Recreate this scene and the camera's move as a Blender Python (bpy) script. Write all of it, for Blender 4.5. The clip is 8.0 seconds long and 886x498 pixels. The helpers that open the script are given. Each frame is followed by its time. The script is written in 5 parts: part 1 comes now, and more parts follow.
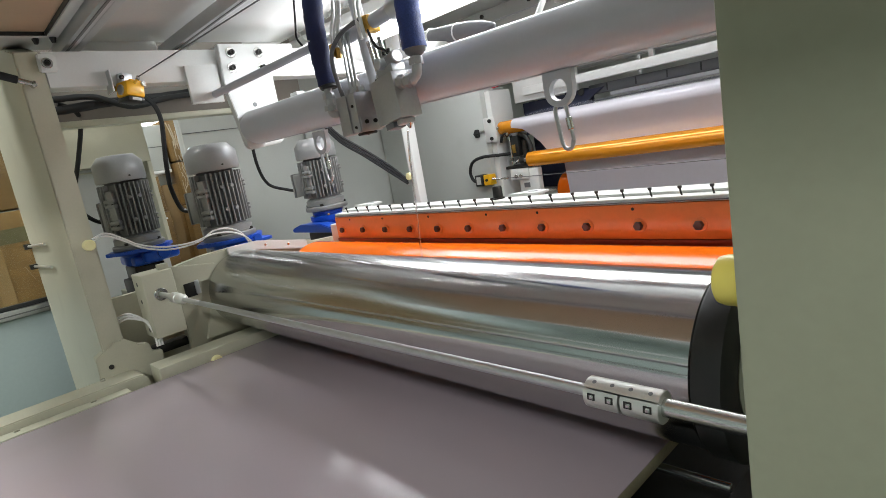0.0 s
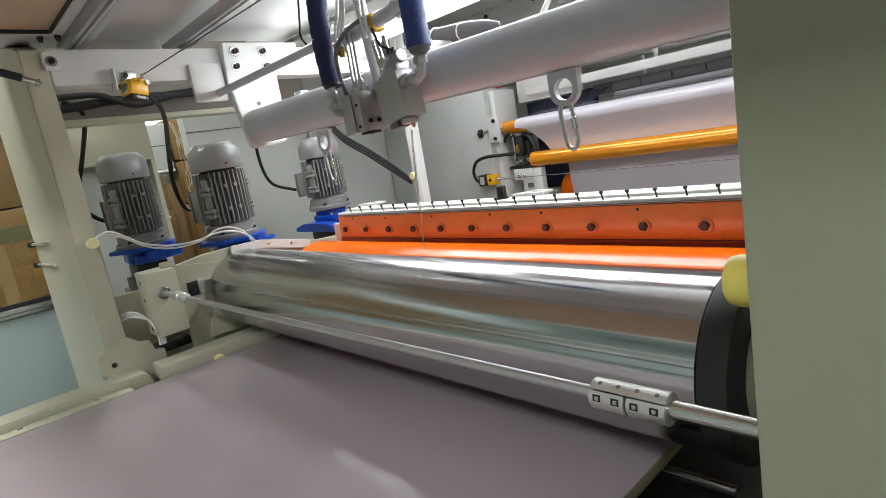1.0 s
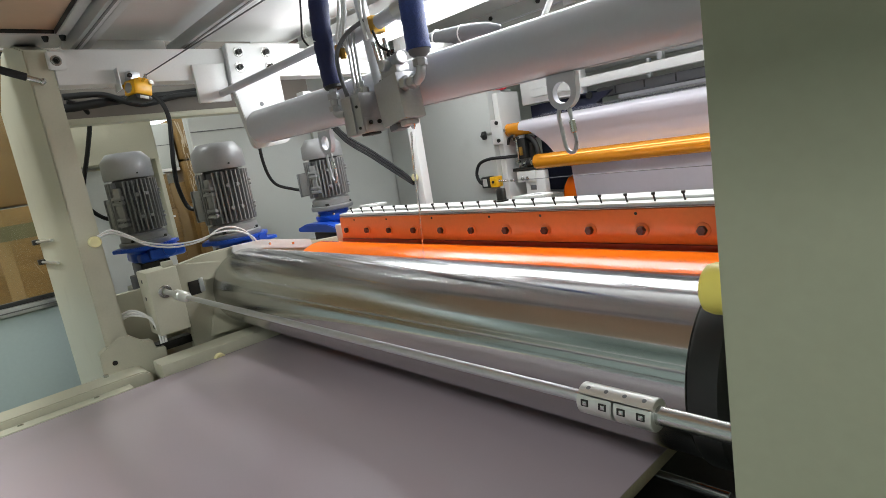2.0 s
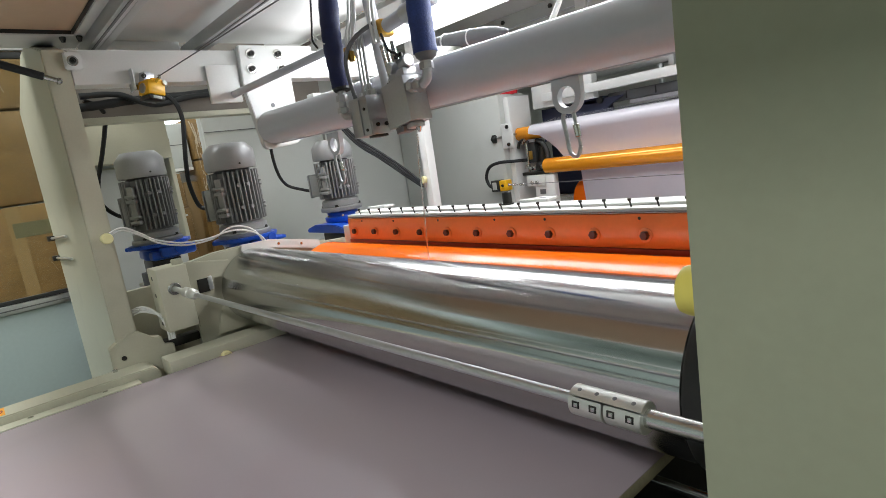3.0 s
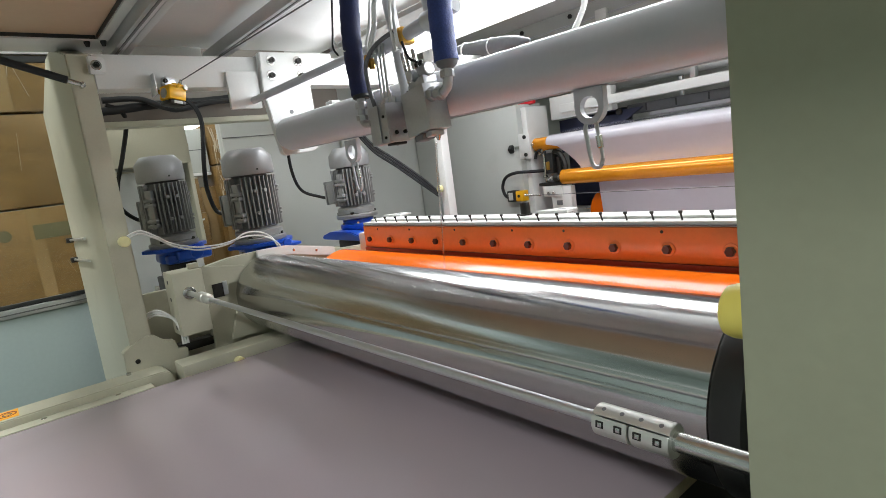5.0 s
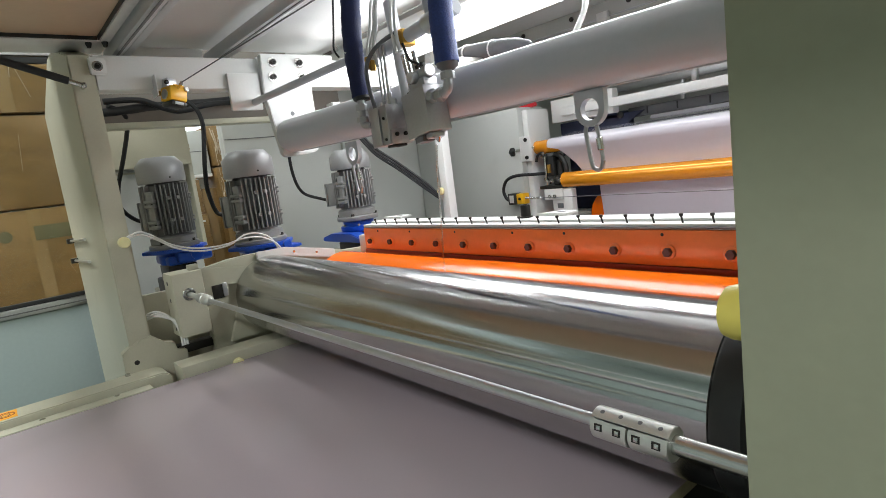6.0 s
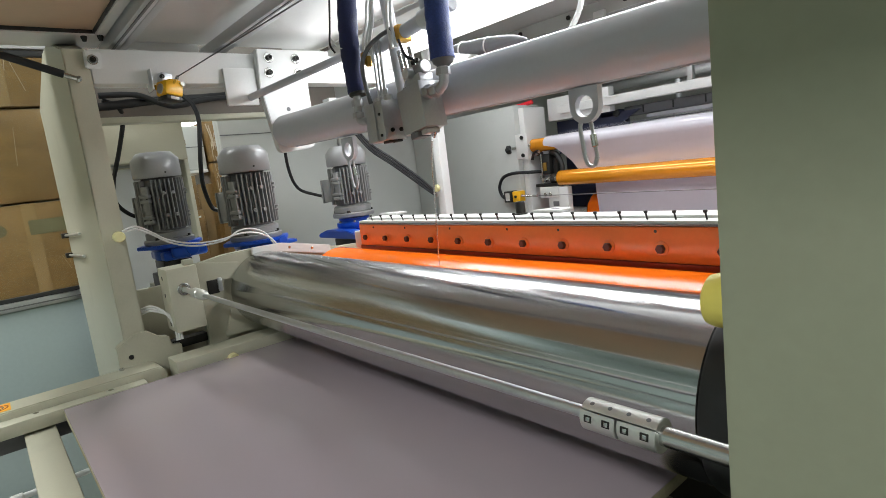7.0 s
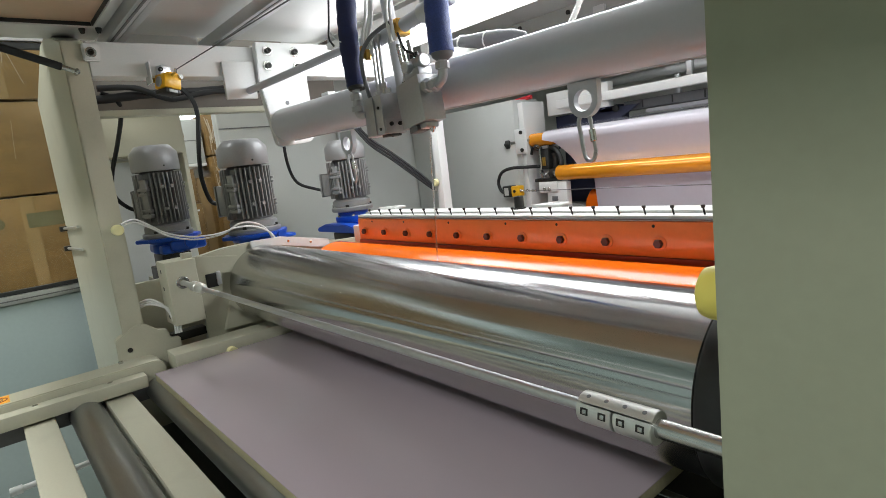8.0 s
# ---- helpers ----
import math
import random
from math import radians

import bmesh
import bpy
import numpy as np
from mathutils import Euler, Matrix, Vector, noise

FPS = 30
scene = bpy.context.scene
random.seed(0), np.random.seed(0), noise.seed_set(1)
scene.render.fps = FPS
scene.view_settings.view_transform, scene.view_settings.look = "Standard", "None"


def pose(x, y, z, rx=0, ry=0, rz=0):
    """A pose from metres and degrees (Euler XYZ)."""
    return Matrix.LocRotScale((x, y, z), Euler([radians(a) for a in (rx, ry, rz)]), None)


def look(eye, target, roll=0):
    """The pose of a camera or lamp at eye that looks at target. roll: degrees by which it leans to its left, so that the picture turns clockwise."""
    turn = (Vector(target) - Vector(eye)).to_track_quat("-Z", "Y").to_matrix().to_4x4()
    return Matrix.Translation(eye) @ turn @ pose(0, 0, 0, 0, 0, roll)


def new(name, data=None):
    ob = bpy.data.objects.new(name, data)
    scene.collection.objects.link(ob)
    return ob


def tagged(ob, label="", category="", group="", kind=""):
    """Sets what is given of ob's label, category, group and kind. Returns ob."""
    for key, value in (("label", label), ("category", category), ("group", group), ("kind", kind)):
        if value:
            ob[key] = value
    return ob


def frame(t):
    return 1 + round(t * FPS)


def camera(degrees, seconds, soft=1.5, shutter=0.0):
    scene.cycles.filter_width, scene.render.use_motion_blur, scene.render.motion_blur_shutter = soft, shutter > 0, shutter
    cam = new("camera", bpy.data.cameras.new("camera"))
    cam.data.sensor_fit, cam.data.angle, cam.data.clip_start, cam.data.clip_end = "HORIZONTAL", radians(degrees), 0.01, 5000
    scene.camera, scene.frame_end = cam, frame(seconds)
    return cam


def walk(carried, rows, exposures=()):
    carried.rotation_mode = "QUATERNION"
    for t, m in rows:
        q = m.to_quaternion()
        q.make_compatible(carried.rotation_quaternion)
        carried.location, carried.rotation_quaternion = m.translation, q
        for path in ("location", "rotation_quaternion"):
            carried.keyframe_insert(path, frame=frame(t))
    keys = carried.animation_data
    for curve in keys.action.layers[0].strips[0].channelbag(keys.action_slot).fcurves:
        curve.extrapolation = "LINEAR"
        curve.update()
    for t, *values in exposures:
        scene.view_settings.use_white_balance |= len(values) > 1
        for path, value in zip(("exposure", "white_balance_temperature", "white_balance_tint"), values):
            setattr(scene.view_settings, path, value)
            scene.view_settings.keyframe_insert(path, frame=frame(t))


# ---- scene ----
cam = camera(77.1, 8.0, soft=0.8)
PATH = [
    (0, (1.356, -0.57, 1.392), (-0.097, 0.755, 1.023), -10.0),
    (0.5, (1.354, -0.571, 1.394), (-0.101, 0.75, 1.024), -9.9),
    (1, (1.352, -0.569, 1.391), (-0.107, 0.749, 1.024), -9.8),
    (1.5, (1.354, -0.565, 1.391), (-0.108, 0.751, 1.026), -9.6),
    (3, (1.377, -0.553, 1.387), (-0.125, 0.723, 1.045), -8.6),
    (3.5, (1.371, -0.555, 1.384), (-0.138, 0.715, 1.052), -8.2),
    (4, (1.367, -0.555, 1.386), (-0.151, 0.706, 1.062), -7.9),
    (4.5, (1.363, -0.553, 1.388), (-0.165, 0.699, 1.075), -7.8),
    (6, (1.362, -0.547, 1.385), (-0.174, 0.7, 1.092), -7.4),
    (6.5, (1.366, -0.548, 1.384), (-0.166, 0.703, 1.089), -7.3),
    (7, (1.367, -0.547, 1.38), (-0.161, 0.708, 1.08), -7.0),
    (7.5, (1.368, -0.546, 1.382), (-0.157, 0.71, 1.072), -6.9),
    (8, (1.369, -0.548, 1.379), (-0.156, 0.707, 1.06), -6.8),
]
walk(cam, [(t, look(eye, target, roll)) for t, eye, target, roll in PATH])

# ---- world, lamps, exposure ----
world = bpy.data.worlds.new("hall_air")
scene.world = world
world.use_nodes = True
world.node_tree.nodes["Background"].inputs[0].default_value = (0.75, 0.8, 0.85, 1)
world.node_tree.nodes["Background"].inputs[1].default_value = 0.08
scene.view_settings.exposure = 0.08


def area_lamp(name, m, sx, sy, power, color):
    data = bpy.data.lights.new(name, "AREA")
    data.shape, data.size, data.size_y, data.energy, data.color = "RECTANGLE", sx, sy, power, color
    ob = new(name, data)
    ob.matrix_world = m
    return ob


# the strip lamp inside the machine, then lights added to brighten the scene
area_lamp("strip_light", pose(0.50, 0.52, 1.715, -12), 1.7, 0.20, 6.3, (0.93, 0.97, 1.0))
# Added fill: brightens the guard's underside and beams, with no fixture of its own.
area_lamp("front_fill_light", pose(0.50, 0.405, 1.700, -82), 1.7, 0.05, 4.8, (0.93, 0.97, 1.0))
# Added light for the rear station, where no lamp is in view.
area_lamp("rear_fill_light", pose(0.30, 1.00, 1.865), 1.5, 0.09, 4.2, (0.93, 0.97, 1.0))
# Daylight of the assumed window, added to brighten the drives.
area_lamp("assumed_daylight", pose(-5.98, 1.9, 2.55, 0, -90), 1.3, 3.4, 90, (0.93, 0.97, 1.0))
# Unseen ceiling lights, placed freely to fill the hall and drive bay.
for lx, ly, power in ((-1.9, 0.4, 135), (-0.2, -1.5, 58), (1.9, -3.0, 84), (2.8, 2.5, 110)):
    area_lamp("hall_fill_light", pose(lx, ly, 3.60), 1.4, 0.35, power, (0.95, 0.98, 0.985))

# ---- materials ----
def material(name, color, rough=0.5, metal=0.0, grain=60.0, vary=0.06, blotch=6.0, bump=0.02, coat=0.0, stretch=(1, 1, 1), dirt=0.0, dirt_color=(0.12, 0.1, 0.07), gloss_vary=0.22):
    m = bpy.data.materials.new(name)
    m.use_nodes = True
    nt = m.node_tree
    b = nt.nodes["Principled BSDF"]
    tc = nt.nodes.new("ShaderNodeTexCoord")
    mp = nt.nodes.new("ShaderNodeMapping")
    mp.inputs["Scale"].default_value = stretch
    nt.links.new(tc.outputs["Object"], mp.inputs[0])
    n1 = nt.nodes.new("ShaderNodeTexNoise")
    n1.inputs["Scale"].default_value, n1.inputs["Detail"].default_value = grain, 4
    n2 = nt.nodes.new("ShaderNodeTexNoise")
    n2.inputs["Scale"].default_value, n2.inputs["Detail"].default_value = blotch, 3
    nt.links.new(mp.outputs[0], n1.inputs[0])
    nt.links.new(mp.outputs[0], n2.inputs[0])
    add = nt.nodes.new("ShaderNodeMath")
    add.operation = "ADD"
    nt.links.new(n1.outputs[0], add.inputs[0])
    nt.links.new(n2.outputs[0], add.inputs[1])
    rng = nt.nodes.new("ShaderNodeMapRange")
    rng.inputs[1].default_value, rng.inputs[2].default_value = 0.5, 1.5
    rng.inputs[3].default_value, rng.inputs[4].default_value = 1 - vary, 1 + vary
    nt.links.new(add.outputs[0], rng.inputs[0])
    mul = nt.nodes.new("ShaderNodeVectorMath")
    mul.operation = "SCALE"
    mul.inputs[0].default_value = color
    nt.links.new(rng.outputs[0], mul.inputs["Scale"])
    out = mul.outputs[0]
    if dirt:
        n3 = nt.nodes.new("ShaderNodeTexNoise")
        n3.inputs["Scale"].default_value, n3.inputs["Detail"].default_value = blotch * 2.3, 8
        nt.links.new(tc.outputs["Object"], n3.inputs[0])
        r3 = nt.nodes.new("ShaderNodeMapRange")
        r3.inputs[1].default_value, r3.inputs[2].default_value = 0.58, 0.78
        r3.inputs[3].default_value, r3.inputs[4].default_value = 0, dirt
        nt.links.new(n3.outputs[0], r3.inputs[0])
        mix = nt.nodes.new("ShaderNodeMix")
        mix.data_type = "RGBA"
        mix.inputs[7].default_value = (*dirt_color, 1)
        nt.links.new(r3.outputs[0], mix.inputs[0])
        nt.links.new(out, mix.inputs[6])
        out = mix.outputs[2]
    nt.links.new(out, b.inputs["Base Color"])
    rr = nt.nodes.new("ShaderNodeMapRange")
    rr.inputs[3].default_value, rr.inputs[4].default_value = rough * (1 - gloss_vary), min(rough * (1 + gloss_vary), 1)
    nt.links.new(n2.outputs[0], rr.inputs[0])
    nt.links.new(rr.outputs[0], b.inputs["Roughness"])
    b.inputs["Metallic"].default_value = metal
    b.inputs["Coat Weight"].default_value = coat
    if bump:
        bp = nt.nodes.new("ShaderNodeBump")
        bp.inputs["Strength"].default_value, bp.inputs["Distance"].default_value = bump, 0.002
        nt.links.new(n1.outputs[0], bp.inputs["Height"])
        nt.links.new(bp.outputs[0], b.inputs["Normal"])
    return m


def glowing(name, color, power):
    m = bpy.data.materials.new(name)
    m.use_nodes = True
    b = m.node_tree.nodes["Principled BSDF"]
    b.inputs["Base Color"].default_value = (*color, 1)
    b.inputs["Emission Color"].default_value = (*color, 1)
    b.inputs["Emission Strength"].default_value = power
    return m


def clear(name, color, rough=0.05, ior=1.45):
    m = bpy.data.materials.new(name)
    m.use_nodes = True
    b = m.node_tree.nodes["Principled BSDF"]
    b.inputs["Base Color"].default_value = (*color, 1)
    b.inputs["Roughness"].default_value = rough
    b.inputs["IOR"].default_value = ior
    b.inputs["Transmission Weight"].default_value = 1.0
    return m


CREAM = material("cream_machine_paint", (0.475, 0.46, 0.355), 0.42, grain=220, vary=0.05, blotch=5, bump=0.05, dirt=0.12)
WHITE = material("white_machine_paint", (0.68, 0.68, 0.66), 0.38, grain=220, vary=0.04, blotch=5, bump=0.05, dirt=0.06)
# Post paint darkened to grey-green, holding the shade on the machine's front.
POSTPAINT = material("shaded_post_paint", (0.300, 0.312, 0.220), 0.5, grain=160, vary=0.05, blotch=4, bump=0.06, dirt=0.10)
TUBEPAINT = material("pale_grey_tube_paint", (0.50, 0.505, 0.54), 0.36, grain=150, vary=0.03, blotch=4, bump=0.03)
CHROME = material("polished_chrome", (0.54, 0.54, 0.535), 0.145, 1.0, grain=40, vary=0.03, blotch=3, bump=0.0, stretch=(0.5, 6, 6), gloss_vary=0.1)
cnt = CHROME.node_tree
cb = cnt.nodes["Principled BSDF"]
cb.inputs["Anisotropic"].default_value, cb.inputs["Anisotropic Rotation"].default_value = 0.98, 0.25
ctan = cnt.nodes.new("ShaderNodeTangent")
ctan.direction_type, ctan.axis = "RADIAL", "X"
cnt.links.new(ctan.outputs[0], cb.inputs["Tangent"])
STEEL = material("brushed_steel", (0.58, 0.58, 0.56), 0.24, 1.0, grain=160, vary=0.10, blotch=12, bump=0.03, stretch=(0.4, 4, 4))
ALU = material("matt_aluminium", (0.62, 0.63, 0.64), 0.38, 1.0, grain=160, vary=0.06, blotch=10, bump=0.03)
ALUBLOCK = material("machined_aluminium", (0.46, 0.46, 0.47), 0.42, 0.85, grain=200, vary=0.08, blotch=12, bump=0.04)
SATIN = material("satin_clamp_aluminium", (0.66, 0.66, 0.62), 0.36, 0.75, grain=200, vary=0.05, blotch=20, bump=0.03)
DARKSTEEL = material("black_oxide_steel", (0.035, 0.033, 0.03), 0.4, 0.6, grain=120, vary=0.2, blotch=12, bump=0.03)
RUBBERBLACK = material("black_rubber", (0.018, 0.019, 0.018), 0.5, 0.0, grain=90, vary=0.2, blotch=9, bump=0.04)
CABLEBLACK = material("black_cable_sheath", (0.006, 0.006, 0.0065), 0.6, 0.0, grain=90, vary=0.2, blotch=9, bump=0.03)
ORANGEBAR = material("orange_anodised_bar", (0.88, 0.235, 0.05), 0.32, 0.05, grain=120, vary=0.07, blotch=7, bump=0.02, dirt=0.15, dirt_color=(0.25, 0.04, 0.015))
REDBLADE = material("dark_red_blade", (0.28, 0.035, 0.015), 0.35, 0.3, grain=120, vary=0.1, blotch=7)
ORANGERUBBER = material("glossy_orange_rubber", (0.93, 0.17, 0.006), 0.16, 0.0, grain=90, vary=0.03, blotch=5, bump=0.005)
GOLD = material("orange_gold_coated_roller", (0.88, 0.34, 0.015), 0.18, 0.35, grain=40, vary=0.08, blotch=6, bump=0.02, coat=0.6)
BLUE = material("blue_gearbox_enamel", (0.008, 0.075, 0.50), 0.32, 0.0, grain=140, vary=0.08, blotch=12, bump=0.06, dirt=0.2, dirt_color=(0.02, 0.03, 0.08))
MOTORGREY = material("grey_cast_motor_paint", (0.27, 0.27, 0.265), 0.45, 0.15, grain=180, vary=0.08, blotch=14, bump=0.08, dirt=0.2)
COWLGREY = material("grey_fan_cowl_paint", (0.30, 0.30, 0.30), 0.36, 0.1, grain=180, vary=0.05, blotch=14, bump=0.05)
YELLOW = material("yellow_plastic", (0.68, 0.58, 0.12), 0.45, grain=100, vary=0.06, blotch=14, bump=0.03)
PALEYELLOW = material("pale_yellow_nylon", (0.78, 0.72, 0.38), 0.5, grain=100, vary=0.06, blotch=14, bump=0.03)
SENSORYELLOW = material("safety_yellow_plastic", (0.85, 0.45, 0.01), 0.35, grain=100, vary=0.06, blotch=14, bump=0.03)
BOARD = material("mauve_grey_laminate", (0.405, 0.34, 0.37), 0.20, grain=300, vary=0.012, blotch=1.5, bump=0.0, gloss_vary=0.05)
BOLTBROWN = material("lacquered_red_brown_bolt", (0.085, 0.022, 0.014), 0.42, 0.2, grain=120, vary=0.2, blotch=12, bump=0.03)
BOARDCORE = material("board_core", (0.36, 0.32, 0.20), 0.7, grain=200, vary=0.2, blotch=30, bump=0.15)
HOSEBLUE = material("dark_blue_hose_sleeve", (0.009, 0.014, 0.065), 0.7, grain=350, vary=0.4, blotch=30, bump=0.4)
BRASS = material("brass_fitting", (0.62, 0.36, 0.08), 0.35, 0.9, grain=120, vary=0.1, blotch=12)
PVCWHITE = material("white_plastic_tube", (0.72, 0.72, 0.70), 0.35, grain=90, vary=0.04, blotch=9)
FILM = material("white_film_web", (0.62, 0.60, 0.66), 0.16, grain=60, vary=0.03, blotch=4, bump=0.012, coat=1.0)
DARKBLUE = material("dark_blue_paint", (0.02, 0.025, 0.06), 0.5, grain=90, vary=0.1, blotch=9)
DARKGREY = material("dark_grey_paint", (0.14, 0.14, 0.145), 0.5, grain=90, vary=0.1, blotch=9)
RED = material("red_plastic", (0.6, 0.02, 0.03), 0.35, grain=90, vary=0.1, blotch=9)
ROLLERSTEEL = material("worn_roller_steel", (0.34, 0.345, 0.345), 0.33, 1.0, grain=160, vary=0.10, blotch=10, bump=0.0, stretch=(0.4, 4, 4))
TEAL = material("pale_teal_panel", (0.40, 0.475, 0.465), 0.35, grain=90, vary=0.05, blotch=2, bump=0.02)
CARTON = material("brown_cardboard", (0.235, 0.138, 0.046), 0.34, grain=60, vary=0.3, blotch=7, bump=0.06, stretch=(1, 1, 3), dirt=0.25, dirt_color=(0.2, 0.11, 0.04))
TAPE = material("packing_tape", (0.30, 0.195, 0.085), 0.2, grain=90, vary=0.06, blotch=12)
MARK = material("carton_print_green", (0.13, 0.115, 0.05), 0.7, grain=90, vary=0.1, blotch=12)
CONCRETE = material("grey_concrete_floor", (0.55, 0.54, 0.50), 0.5, grain=40, vary=0.12, blotch=2, bump=0.08, dirt=0.3)
SHEETGREY = material("light_grey_sheet_paint", (0.50, 0.515, 0.49), 0.42, grain=200, vary=0.05, blotch=4, bump=0.04, dirt=0.08)
WALLPAINT = material("hall_wall_paint", (0.40, 0.47, 0.445), 0.7, grain=40, vary=0.05, blotch=1, bump=0.03)
# Lit copy of the hose blue: lamplight is painted into this colour.
HOSEBLUELIT = material("lit_blue_hose_sleeve", (0.022, 0.045, 0.19), 0.55, grain=350, vary=0.4, blotch=30, bump=0.4)
TAN = material("tan_underlay_board", (0.60, 0.45, 0.30), 0.5, grain=60, vary=0.05, blotch=3, bump=0.02)
STICKER = material("orange_warning_sticker", (0.85, 0.38, 0.02), 0.4, grain=60, vary=0.03, blotch=3)
# Brown-grey holds the shade on the channel's web.
CHANNELBROWN = material("shaded_channel_brown", (0.20, 0.175, 0.15), 0.6, grain=60, vary=0.06, blotch=4, bump=0.03)
WRAP = material("shiny_stretch_film", (0.50, 0.40, 0.28), 0.12, grain=90, vary=0.3, blotch=25, bump=0.5, coat=1.0)
LABELGREY = material("grey_label", (0.55, 0.55, 0.52), 0.4, grain=60, vary=0.03, blotch=3)
GLUE = clear("clear_glue", (0.92, 0.9, 0.86), 0.08, 1.4)
GLASS = clear("acrylic_glass", (0.93, 0.95, 0.93), 0.03, 1.2)
SKYGLOW = glowing("bright_overcast_sky", (0.93, 0.97, 1.0), 3.0)
LAMPGLOW = glowing("lamp_diffuser_glow", (0.97, 0.98, 1.0), 2.0)

# ---- shape helpers ----
ORIGIN = {}


def thing(name, loc, label, category, group="", kind=""):
    ob = new(name)
    ob.location = loc
    ob.empty_display_size = 0.05
    ORIGIN[ob] = Vector(loc)
    return tagged(ob, label, category, group, kind)


def finish(ob, bm, mat, smooth=40):
    bm.normal_update()
    bm.to_mesh(ob.data)
    bm.free()
    for mm in mat if isinstance(mat, (list, tuple)) else [mat]:
        ob.data.materials.append(mm)
    if smooth:
        ob.data.shade_smooth()
        ob.data.set_sharp_from_angle(angle=radians(smooth))
    return ob


def part(name, bm, mat, parent, label="", smooth=40):
    """Links a bmesh, drawn in the hall's metres, as one mesh under a thing or a part."""
    o = ORIGIN[parent]
    bmesh.ops.translate(bm, verts=bm.verts, vec=-o)
    ob = new(name, bpy.data.meshes.new(name))
    finish(ob, bm, mat, smooth)
    ob.parent = parent
    ORIGIN[ob] = o
    return tagged(ob, label) if label else ob


def solo(name, bm, mat, label, category, group="", kind="", smooth=40):
    """A thing of one mesh."""
    lo = [min(v.co[i] for v in bm.verts) for i in range(3)]
    hi = [max(v.co[i] for v in bm.verts) for i in range(3)]
    o = Vector(((lo[0] + hi[0]) / 2, (lo[1] + hi[1]) / 2, lo[2]))
    bmesh.ops.translate(bm, verts=bm.verts, vec=-o)
    ob = new(name, bpy.data.meshes.new(name))
    finish(ob, bm, mat, smooth)
    ob.location = o
    ORIGIN[ob] = o
    return tagged(ob, label, category, group, kind)


def piece(name, source, m, parent):
    """Another object on the mesh of source, at m in its parent's space."""
    ob = new(name, source.data)
    ob.parent = parent
    ob.matrix_basis = m
    ORIGIN[ob] = ORIGIN[parent]
    return ob


def box(x0, x1, y0, y1, z0, z1, bevel=0.003, bm=None, seg=2, turn=None):
    bm = bm or bmesh.new()
    m = Matrix.LocRotScale(((x0 + x1) / 2, (y0 + y1) / 2, (z0 + z1) / 2), None, (abs(x1 - x0), abs(y1 - y0), abs(z1 - z0)))
    vs = bmesh.ops.create_cube(bm, size=1, matrix=(turn @ m) if turn else m)["verts"]
    if bevel:
        es = list({e for v in vs for e in v.link_edges})
        bmesh.ops.bevel(bm, geom=es, offset=bevel, segments=seg, affect="EDGES", profile=0.5)
    return bm


def spin(profile, p, axis, seg=48, bm=None, closed=False):
    """A turned shape: profile of (along, radius) pairs from the point p along axis."""
    bm = bm or bmesh.new()
    q = Vector((0, 0, 1)).rotation_difference(Vector(axis).normalized()).to_matrix()
    rings = []
    for s, r in profile:
        if r <= 1e-6:
            rings.append([bm.verts.new(Vector(p) + q @ Vector((0, 0, s)))])
        else:
            rings.append([bm.verts.new(Vector(p) + q @ Vector((r * math.cos(2 * math.pi * k / seg), r * math.sin(2 * math.pi * k / seg), s))) for k in range(seg)])
    for a, b in zip(rings, rings[1:]):
        for k in range(seg):
            k2 = (k + 1) % seg
            if len(a) == 1 and len(b) == 1:
                continue
            if len(a) == 1:
                bm.faces.new((a[0], b[k2], b[k]))
            elif len(b) == 1:
                bm.faces.new((a[k], a[k2], b[0]))
            else:
                bm.faces.new((a[k], a[k2], b[k2], b[k]))
    return bm


def rod(p, q, r, seg=24, bm=None, chamfer=None):
    p, q = Vector(p), Vector(q)
    n = (q - p).length
    c = min(r * 0.15, n * 0.2) if chamfer is None else chamfer
    return spin([(0, 0), (0, r - c), (c, r), (n - c, r), (n, r - c), (n, 0)], p, q - p, seg, bm)


def ring(p, q, r, hole, seg=32, bm=None):
    p, q = Vector(p), Vector(q)
    n = (q - p).length
    c = min(0.001, (r - hole) * 0.2)
    return spin([(0, hole), (0, r - c), (c, r), (n - c, r), (n, r - c), (n, hole), (0, hole)], p, q - p, seg, bm)


def smooth_line(points, steps=8):
    pts = [Vector(p) for p in points]
    out = []
    for i in range(len(pts) - 1):
        a, b, c, d = pts[max(i - 1, 0)], pts[i], pts[i + 1], pts[min(i + 2, len(pts) - 1)]
        for k in range(steps):
            t = k / steps
            out.append(0.5 * ((2 * b) + (c - a) * t + (2 * a - 5 * b + 4 * c - d) * t * t + (3 * b - a - 3 * c + d) * t ** 3))
    return out + [pts[-1]]


def cable(points, r, seg=10, bm=None, steps=8, wobble=0.0):
    """A round cord swept along a smooth line."""
    bm = bm or bmesh.new()
    line = smooth_line(points, steps)
    up = Vector((0.31, 0.22, 0.92))
    last = None
    for i, p in enumerate(line):
        d = (line[min(i + 1, len(line) - 1)] - line[max(i - 1, 0)]).normalized()
        a = d.cross(up).normalized()
        b = d.cross(a)
        rr = r * (1 + wobble * math.sin(i * 1.7) + wobble * 0.6 * math.sin(i * 0.61 + 1))
        now = [bm.verts.new(p + rr * (a * math.cos(2 * math.pi * k / seg) + b * math.sin(2 * math.pi * k / seg))) for k in range(seg)]
        if last:
            for k in range(seg):
                bm.faces.new((last[k], last[(k + 1) % seg], now[(k + 1) % seg], now[k]))
        else:
            bm.faces.new(now[::-1])
        last = now
    bm.faces.new(last)
    bmesh.ops.recalc_face_normals(bm, faces=bm.faces)
    return bm


